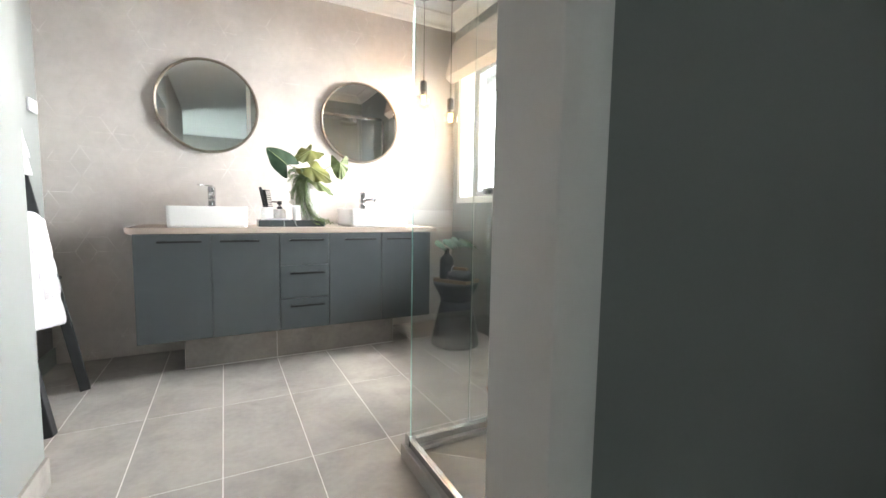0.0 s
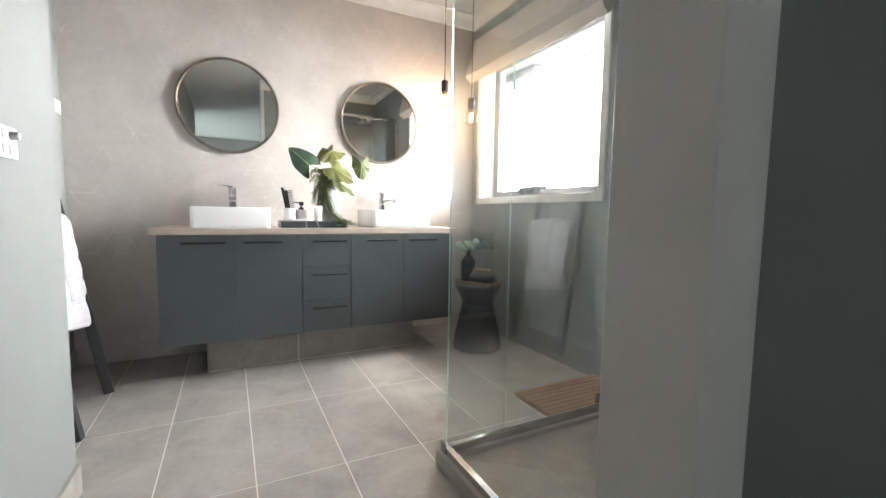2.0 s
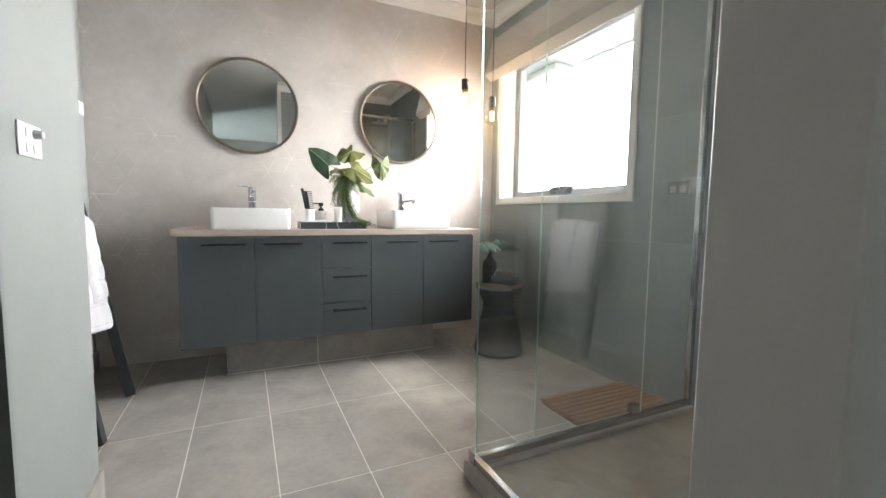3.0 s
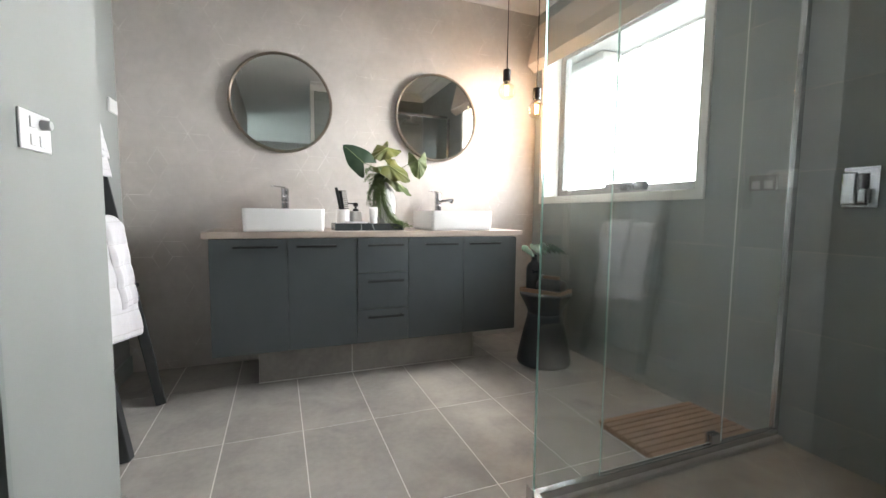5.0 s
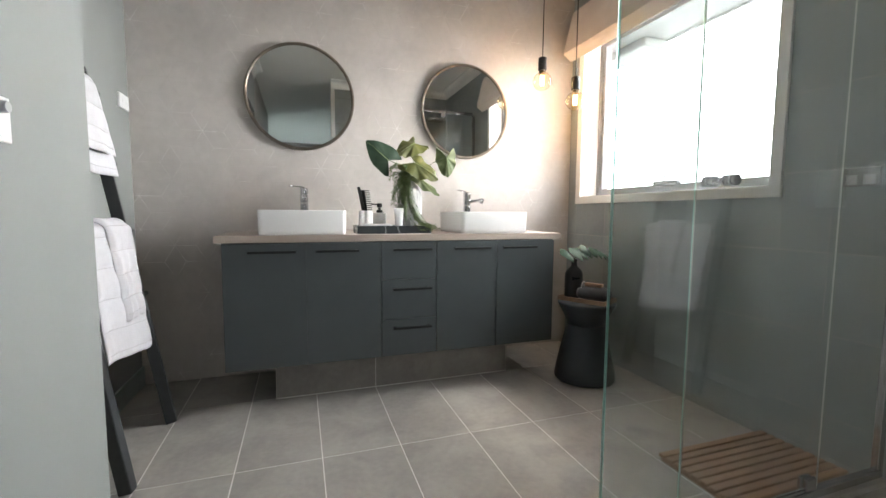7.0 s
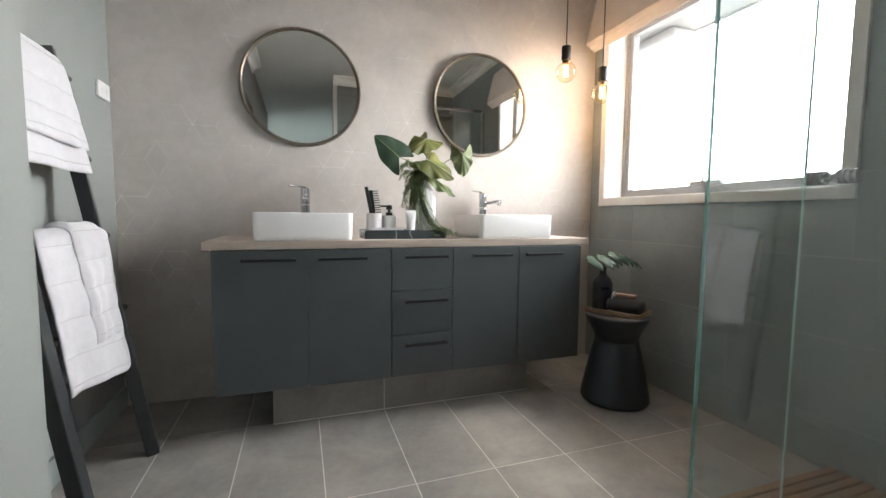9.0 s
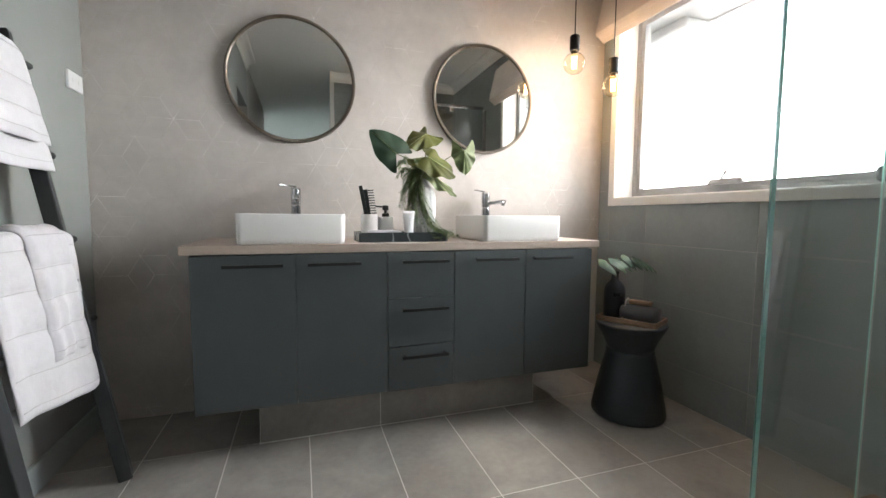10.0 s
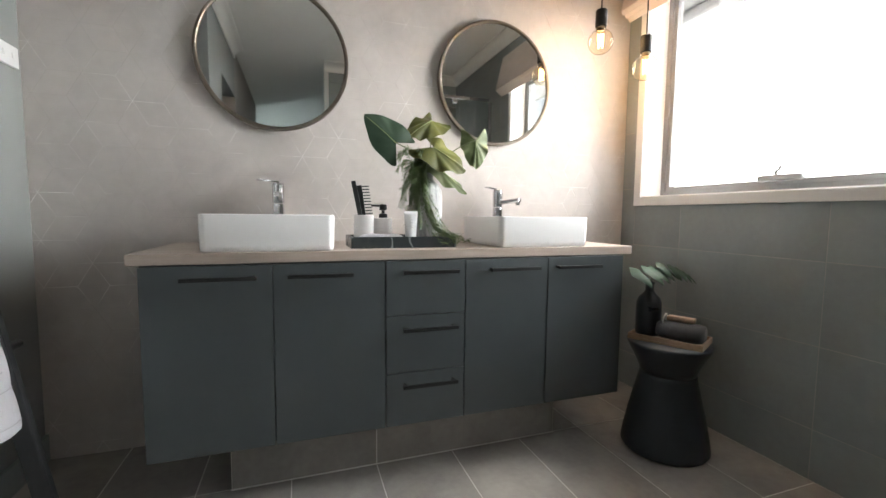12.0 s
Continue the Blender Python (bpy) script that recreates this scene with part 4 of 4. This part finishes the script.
c = (0.838, 3.3, TZ)
disp = thing("soap_dispenser", c, "white stone soap dispenser with a black pump", "soap dispenser")
part("body", lathe([(0.0, 0.0), (0.032, 0.0), (0.034, 0.002), (0.034, 0.092), (0.032, 0.095), (0.0, 0.095)], c, 40), M["stone_white"], disp)
pump = part("pump", lathe([(0.0, 0.095), (0.016, 0.095), (0.016, 0.108), (0.012, 0.111), (0.006, 0.112), (0.006, 0.122), (0.014, 0.124), (0.014, 0.142), (0.011, 0.145), (0.0, 0.145)], c, 24), M["black_metal"], disp, "matt black pump")
part("nozzle", bar((c[0], c[1], TZ + 0.138), (c[0] - 0.045, c[1] - 0.012, TZ + 0.14), 0.009, 0.008, 0.002), M["black_metal"], pump)

c = (0.927, 3.232, TZ)
tubeob = thing("cream_tube", c, "white tube of hand cream standing on its cap", "tube")
loops = []
for k in range(9):
    f = k / 8
    w, d = 0.02 + 0.006 * f, 0.02 * (1 - f) + 0.0015
    loops.append([(c[0] + w * math.cos(a), c[1] + d * math.sin(a), TZ + 0.02 + 0.1 * f) for a in (2 * math.pi * i / 20 for i in range(20))])
part("body", loft(loops), M["white_plastic"], tubeob, smooth=True)
part("cap", lathe([(0.0, 0.0), (0.018, 0.0), (0.019, 0.0195), (0.0, 0.0195)], c, 24), M["white_plastic"], tubeob)
for i, (zz, ww) in enumerate(((0.088, 0.004), (0.079, 0.006), (0.07, 0.003), (0.061, 0.005))):
    part("print", box(c[0] - ww * 0.6, c[0] + ww * 0.6, c[1] - 0.0205, c[1] - 0.011, TZ + zz, TZ + zz + 0.002), M["grey_plastic"], tubeob)

c = (0.82, 3.235, TZ)
loops = []
for k in range(13):
    f = k / 12
    x = 0.745 + 0.15 * f
    r = 0.0185 * (1 - 0.4 * abs(2 * f - 1) ** 4) + 0.0015 * math.sin(9 * f)
    loops.append([(x, 3.242 + 0.017 * math.cos(a), TZ + 0.0205 + r * math.sin(a)) for a in (2 * math.pi * i / 16 for i in range(16))])
solid("face_cloth", loft(loops), M["towel"], "small rolled white face cloth on the tray", "cloth", c, smooth=True)

# vase with leaves
VX, VY, VZ = 1.024, 3.34, TZ
vase = thing("leaf_vase", (VX, VY, VZ), "grey and white streaked ceramic vase with large leaves and trailing fern", "vase")
prof = [(0.0, 0.0), (0.038, 0.0), (0.042, 0.004), (0.052, 0.06), (0.057, 0.12), (0.057, 0.18), (0.053, 0.205), (0.039, 0.228), (0.022, 0.245), (0.0195, 0.262), (0.0215, 0.292),
        (0.0225, 0.297), (0.0185, 0.297), (0.0165, 0.262), (0.0, 0.255)]
part("body", lathe(prof, (VX, VY, VZ), 48), M["vase"], vase, smooth=True)
MOUTH = Vector((VX, VY, VZ + 0.29))


def heart_leaf(base, tip, face, width, curl, fold, material, seed, lobes=1.0, wavy=0.006, blunt=1.8):
    """A heart-shaped leaf whose stalk joins at base; face: the way its upper side looks."""
    rnd = random.Random(seed)
    base, tip, face = Vector(base), Vector(tip), Vector(face)
    d = tip - base
    ln = d.length
    d.normalize()
    side = d.cross(face).normalized()
    up = side.cross(d).normalized()
    own = bmesh.new()
    nr, na = 9, 56
    ph = rnd.uniform(0, 6.28)
    mid = own.verts.new(base)
    rings = []
    for r in range(1, nr + 1):
        f = r / nr
        ring = []
        for k in range(na):
            t = 2 * math.pi * k / na
            x = math.copysign(abs(math.sin(t)) ** (0.9 if math.cos(t) > 0 else blunt), math.sin(t))
            y = (13 * math.cos(t) - 5 * math.cos(2 * t) - 2 * math.cos(3 * t) - math.cos(4 * t))
            y = -(y - 5) / 22.0
            if y < 0:
                y *= lobes * 1.5
            y = y * 1.0
            px, py = x * width * 0.5 * f, (y - 0.0) * ln * f
            h = -fold * abs(px) - curl * (py / ln) ** 2 * ln - 0.15 * abs(px) ** 2 / width
            h += 0.012 * math.sin(9 * py / ln + ph) * abs(px) / width + wavy * (0.6 * math.sin(8 * t + ph) + 0.5 * math.sin(13 * t + 2 * ph)) * f * f
            h += 0.0007 * abs(math.sin(7 * math.pi * (py / ln - 0.8 * abs(px) / width))) * f
            ring.append(own.verts.new(base + side * px + d * py + up * h))
        rings.append(ring)
    for k in range(na):
        own.faces.new((mid, rings[0][k], rings[0][(k + 1) % na]))
        for a, b in zip(rings, rings[1:]):
            own.faces.new((a[k], b[k], b[(k + 1) % na], a[(k + 1) % na]))
    bmesh.ops.recalc_face_normals(own, faces=own.faces)
    leaf = part("leaf", own, material, vase, smooth=True)
    rib = [base + d * (ln * k / 12) + up * (0.0008 - curl * (k / 12) ** 2 * ln) for k in range(12)]
    part("midrib", tube(rib, [0.0016 - 0.0001 * k for k in range(12)], 5), M["rib"], leaf)
    mids = [MOUTH + Vector((rnd.uniform(-0.008, 0.008), rnd.uniform(-0.008, 0.008), -0.02))]
    q = MOUTH.lerp(base, 0.5) + Vector((0, 0, 0.03))
    for k in range(1, 9):
        f = k / 8
        mids.append(mids[0] * (1 - f) ** 2 + q * 2 * f * (1 - f) + base * f * f)
    part("stalk", tube(mids, 0.0022, 6), M["stem"], leaf)


heart_leaf((0.884, 3.29, 1.207), (0.77, 3.28, 1.302), (-0.25, -1, 0.35), 0.148, 0.1, 0.1, M["leaf_dark"], 1, lobes=0.8, wavy=0.0015, blunt=1.45)
heart_leaf((1.045, 3.36, 1.315), (0.936, 3.3, 1.255), (-0.15, -0.8, 0.7), 0.135, 0.22, 0.25, M["leaf_lime"], 2, blunt=1.3, wavy=0.009)
heart_leaf((1.03, 3.29, 1.2), (1.157, 3.25, 1.126), (0.1, -0.9, 0.6), 0.15, 0.18, 0.2, M["leaf_lime"], 3, blunt=1.2, wavy=0.007)
heart_leaf((1.055, 3.31, 1.125), (1.174, 3.28, 1.037), (0.35, -0.8, 0.55), 0.085, 0.12, 0.35, M["leaf_green"], 4, blunt=1.3)
heart_leaf((1.229, 3.35, 1.248), (1.231, 3.33, 1.137), (-0.1, -1, 0.25), 0.118, 0.16, 0.2, M["leaf_green"], 5, lobes=1.1, blunt=1.2, wavy=0.008)

# trailing fern: needles along hanging strands
rnd = random.Random(11)
bm = bmesh.new()
for s in range(96):
    start = MOUTH + Vector((rnd.uniform(-0.022, 0.0), rnd.uniform(-0.015, 0.0), 0))
    kind = s % 3
    if kind == 0:      # short sprays to the side
        out = Vector((rnd.uniform(-0.1, 0.03), rnd.uniform(-0.06, 0.0), rnd.uniform(0.02, 0.09)))
        end = MOUTH + Vector((rnd.uniform(-0.13, -0.03), rnd.uniform(-0.09, -0.02), rnd.uniform(-0.18, 0.05)))
        mid2 = end + Vector((0, 0, 0.05))
    elif kind == 1:    # strands hanging beside the vase
        out = Vector((rnd.uniform(-0.12, -0.03), rnd.uniform(-0.08, -0.03), rnd.uniform(0.02, 0.06)))
        end = Vector((VX + rnd.uniform(-0.115, -0.045), VY - 0.07, VZ + rnd.uniform(0.05, 0.17)))
        mid2 = end + Vector((0, 0, 0.05))
    else:              # long tails that sweep down to the worktop
        lane = rnd.random()
        out = Vector((-0.085 + 0.06 * lane, rnd.uniform(-0.1, -0.06), 0.01))
        end = Vector((VX + 0.02 + 0.13 * rnd.random() ** 1.4, VY - rnd.uniform(0.1, 0.15), VZ + rnd.uniform(-0.004, 0.035)))
        mid2 = Vector((VX - 0.085 + 0.075 * lane, VY - 0.11, VZ + 0.0 + 0.04 * lane))
    mid1 = start + out
    n = 26
    line = []
    for k in range(n + 1):
        f = k / n
        line.append(start * (1 - f) ** 3 + mid1 * 3 * f * (1 - f) ** 2 + mid2 * 3 * f * f * (1 - f) + end * f ** 3)
    for k in range(n):
        p, q = line[k], line[k + 1]
        d = (q - p).normalized()
        for _ in range(3):
            v = Vector((rnd.gauss(0, 1), rnd.gauss(0, 1), rnd.gauss(0, 1)))
            v = (d * 0.9 + (v - d * v.dot(d)).normalized() * 0.55).normalized()
            w = v.orthogonal().normalized() * 0.0012
            e = p + v * rnd.uniform(0.014, 0.028)
            bm.faces.new([bm.verts.new(z) for z in (p - w, p.lerp(e, 0.6) - w * 0.8, e, p.lerp(e, 0.6) + w * 0.8, p + w)])
for v in bm.verts:
    v.co.z = max(v.co.z, WT + 0.002)
tagged(part("trailing_fern", bm, M["fern"], vase, "thin trailing green fern"), kind="stuff")

# ---------------------------------------------------------------- stool with its tray
STX, STY, STZ = 1.957, 3.02, 0.445
stool = thing("drum_stool", (STX, STY, 0), "matt black hourglass drum stool on the tiles", "stool")
prof = [(0.0, 0.001), (0.16, 0.001), (0.172, 0.004), (0.178, 0.014), (0.177, 0.03), (0.17, 0.07), (0.155, 0.14), (0.138, 0.21), (0.124, 0.265), (0.116, 0.3), (0.113, 0.318), (0.116, 0.334), (0.128, 0.36), (0.146, 0.392), (0.16, 0.415), (0.168, 0.432), (0.17, 0.44), (0.166, STZ), (0.0, STZ)]
prof = [(0.93 * r, z) for r, z in prof]
part("lower_cone", lathe(prof[:11] + [(0.0, prof[10][1])], (STX, STY, 0), 64), M["black_stool"], stool, smooth=True)
part("upper_cone", lathe([(0.0, prof[10][1] + 0.0003)] + prof[10:], (STX, STY, 0), 64), M["black_stool"], stool, smooth=True)

rot = Matrix.Translation((STX, STY, STZ)) @ Euler((0, 0, radians(-62))).to_matrix().to_4x4()
def placed(bm):
    bmesh.ops.transform(bm, matrix=rot, verts=bm.verts)
    return bm


wtray = thing("wooden_tray", (STX, STY, STZ), "shallow wooden tray on the black stool", "tray")
TW, TD = 0.135, 0.085
part("base", placed(box(-TW, TW, -TD, TD, 0.0006, 0.008)), M["tray_wood"], wtray)
for a in ((-TW, TW, -TD, -TD + 0.008), (-TW, TW, TD - 0.008, TD), (-TW, -TW + 0.008, -TD + 0.008, TD - 0.008), (TW - 0.008, TW, -TD + 0.008, TD - 0.008)):
    part("rim", placed(box(*a, 0.008, 0.024, 0.0015)), M["tray_wood"], wtray)

bc = rot @ Vector((-0.088, 0.012, 0.0085))
bottle = thing("bottle_vase", bc, "glossy black bottle holding a green monstera leaf", "vase")
part("bottle", lathe([(0.0, 0.0), (0.043, 0.0), (0.048, 0.004), (0.05, 0.01), (0.05, 0.125), (0.048, 0.14), (0.041, 0.157), (0.022, 0.176), (0.0165, 0.185), (0.0165, 0.21), (0.019, 0.213), (0.019, 0.221), (0.0135, 0.221), (0.0125, 0.19), (0.0, 0.185)], bc, 40), M["black_glass"], bottle, smooth=True)
def monstera(base, tip, face, width, seed):
    """A deeply cut leaf: a row of fingers on both sides of the rib."""
    base, tip = Vector(base), Vector(tip)
    d = tip - base
    ln = d.length
    d.normalize()
    side = d.cross(Vector(face)).normalized()
    up = side.cross(d)
    own = bmesh.new()
    n = 5
    for sg in (-1, 1):
        for k in range(n):
            f0, f1 = k / n, (k + 1.0) / n
            w = width * (0.55 + 0.45 * math.sin(math.pi * (0.25 + 0.7 * k / n))) * (1 - 0.5 * k / n)
            rows = []
            for j in range(7):
                g_ = j / 6
                half = 0.5 * (f1 - f0) * (1.12 if g_ < 0.6 else 0.86 * math.cos((g_ - 0.5) / 0.5 * 1.35))
                c_ = 0.5 * (f0 + f1) + 0.12 * g_ - (0.12 if k == 0 else 0)
                row = []
                for e in (-1, 0, 1):
                    y = (c_ + e * half * (1.15 if g_ < 0.3 else 1)) * ln
                    h = -0.35 * (g_ * w) ** 2 / width - 0.5 * (y / ln) ** 2 * ln * 0.5 + (0.004 if e == 0 else 0)
                    row.append(own.verts.new(base + d * y + side * sg * g_ * w + up * h))
                rows.append(row)
            for a, b in zip(rows, rows[1:]):
                for i in range(2):
                    own.faces.new((a[i], a[i + 1], b[i + 1], b[i]))
    bmesh.ops.recalc_face_normals(own, faces=own.faces)
    leaf = part("leaf", own, M["monstera"], bottle, smooth=True)
    m = bc + Vector((0, 0, 0.21))
    part("stalk", tube([m + Vector((0, 0, -0.03)), m + Vector((0, 0, 0.01)), m.lerp(base, 0.6) + Vector((0, 0, 0.012)), base], 0.0025, 6), M["stem"], leaf)


bt = bc + Vector((0, 0, 0.232))
monstera(bt + Vector((-0.068, -0.005, 0.022)), bt + Vector((0.12, -0.015, 0.06)), (-0.15, -0.5, 0.85), 0.078, 1)
monstera(bt + Vector((0.06, 0.0, 0.05)), bt + Vector((0.24, -0.02, 0.03)), (0.25, -0.55, 0.8), 0.062, 2)

c = rot @ Vector((0.045, -0.005, 0.0085))
loops = []
for k in range(15):
    f = k / 14
    x = -0.042 + 0.168 * f
    r = 0.04 * (1 - 0.25 * abs(2 * f - 1) ** 6)
    loops.append([tuple(rot @ Vector((x, -0.003 + 1.35 * r * math.cos(a), 0.0085 + 0.038 + 0.95 * r * math.sin(a) + 0.0015 * math.sin(3 * a + 5 * f)))) for a in (2 * math.pi * i / 28 for i in range(28))])
solid("rolled_towel", loft(loops), M["charcoal_towel"], "charcoal rolled hand towel on the wooden tray", "towel", c, smooth=True)
z0 = 0.0085 + 0.038 + 0.0385
c = rot @ Vector((0.03, 0.0, z0))
brush = thing("wooden_brush", c, "small wooden brush with a white cord loop", "brush")
part("handle", placed(box(-0.01, 0.09, -0.02, 0.014, z0, z0 + 0.02, 0.006, 3)), M["tray_wood"], brush)
ring = [tuple(rot @ Vector((-0.016 + 0.004 * math.sin(a), -0.018 + 0.02 * math.cos(a), z0 + 0.004 + 0.022 * math.sin(a)))) for a in (2 * math.pi * i / 24 for i in range(24))]
part("cord", tube(ring, 0.003, 8, closed=True), M["white_plastic"], brush, "white cord loop", smooth=True)

# ---------------------------------------------------------------- tiles, laid last
lay(grid(LEFT, RIGHT, PIER_Y0, BACK, 0.198, 0.303, 2.66, 0.603, holes=((0.501, 1.41, 3.263, BACK),)),
    floor, M["floor_tile"], on_floor, Vector((0, 0, -T)))
lay(grid(PIER_Y1, BACK, 0, TOP - 0.09, 2.68, 0.603, 0.49, 0.303, holes=((WY0 - 0.046, WY1 + 0.046, WZ0 - 0.046, WZ1 + 0.046),)),
    wall_window, M["wall_tile"], on_right, Vector((RIGHT + T, 0, 0)), flip=True)
lay(grid(PIER_X + 0.047, RIGHT, 0, TOP - 0.09, 1.17, 0.603, 0.49, 0.303), wall_pier, M["wall_tile"], on_front, Vector((0, PIER_Y1 - T, 0)), flip=True)
lay(grid(0.309, 1.577, 0.0, 0.204, 0.804, 0.78, -0.068, 0.3), plinth, M["floor_tile"], on_back, Vector((0, 3.256, 0)))

S = 0.1016
polys = []
for i in range(-6, 22):
    for j in range(-10, 18):
        cx, cz = 0.0 + 1.5 * S * i, 1.275 + math.sqrt(3) * S * (j + 0.5 * (i % 2))
        hexa = [(cx + S * math.cos(radians(60 * k)), cz + S * math.sin(radians(60 * k))) for k in range(6)]
        for k in (0, 2, 4):
            p = clip_poly([(cx, cz), hexa[k], hexa[k + 1], hexa[(k + 2) % 6]], LEFT, RIGHT, 0.0, TOP - 0.088)
            if p:
                us, vs = [q[0] for q in p], [q[1] for q in p]
                if max(us) - min(us) > 0.02 and max(vs) - min(vs) > 0.02:
                    polys.append(p)
def seen_near(u, v):
    return 0.86 < v < 1.95 and not (math.hypot(u - 0.457, v - 1.579) < 0.22 or math.hypot(u - 1.462, v - 1.579) < 0.22)


lay(polys, wall_back, M["rhombus_tile"], on_back, Vector((0, BACK + 0.001, 0)), depth=0.0006, edge=0.0002, gap=0.0015, near=seen_near)
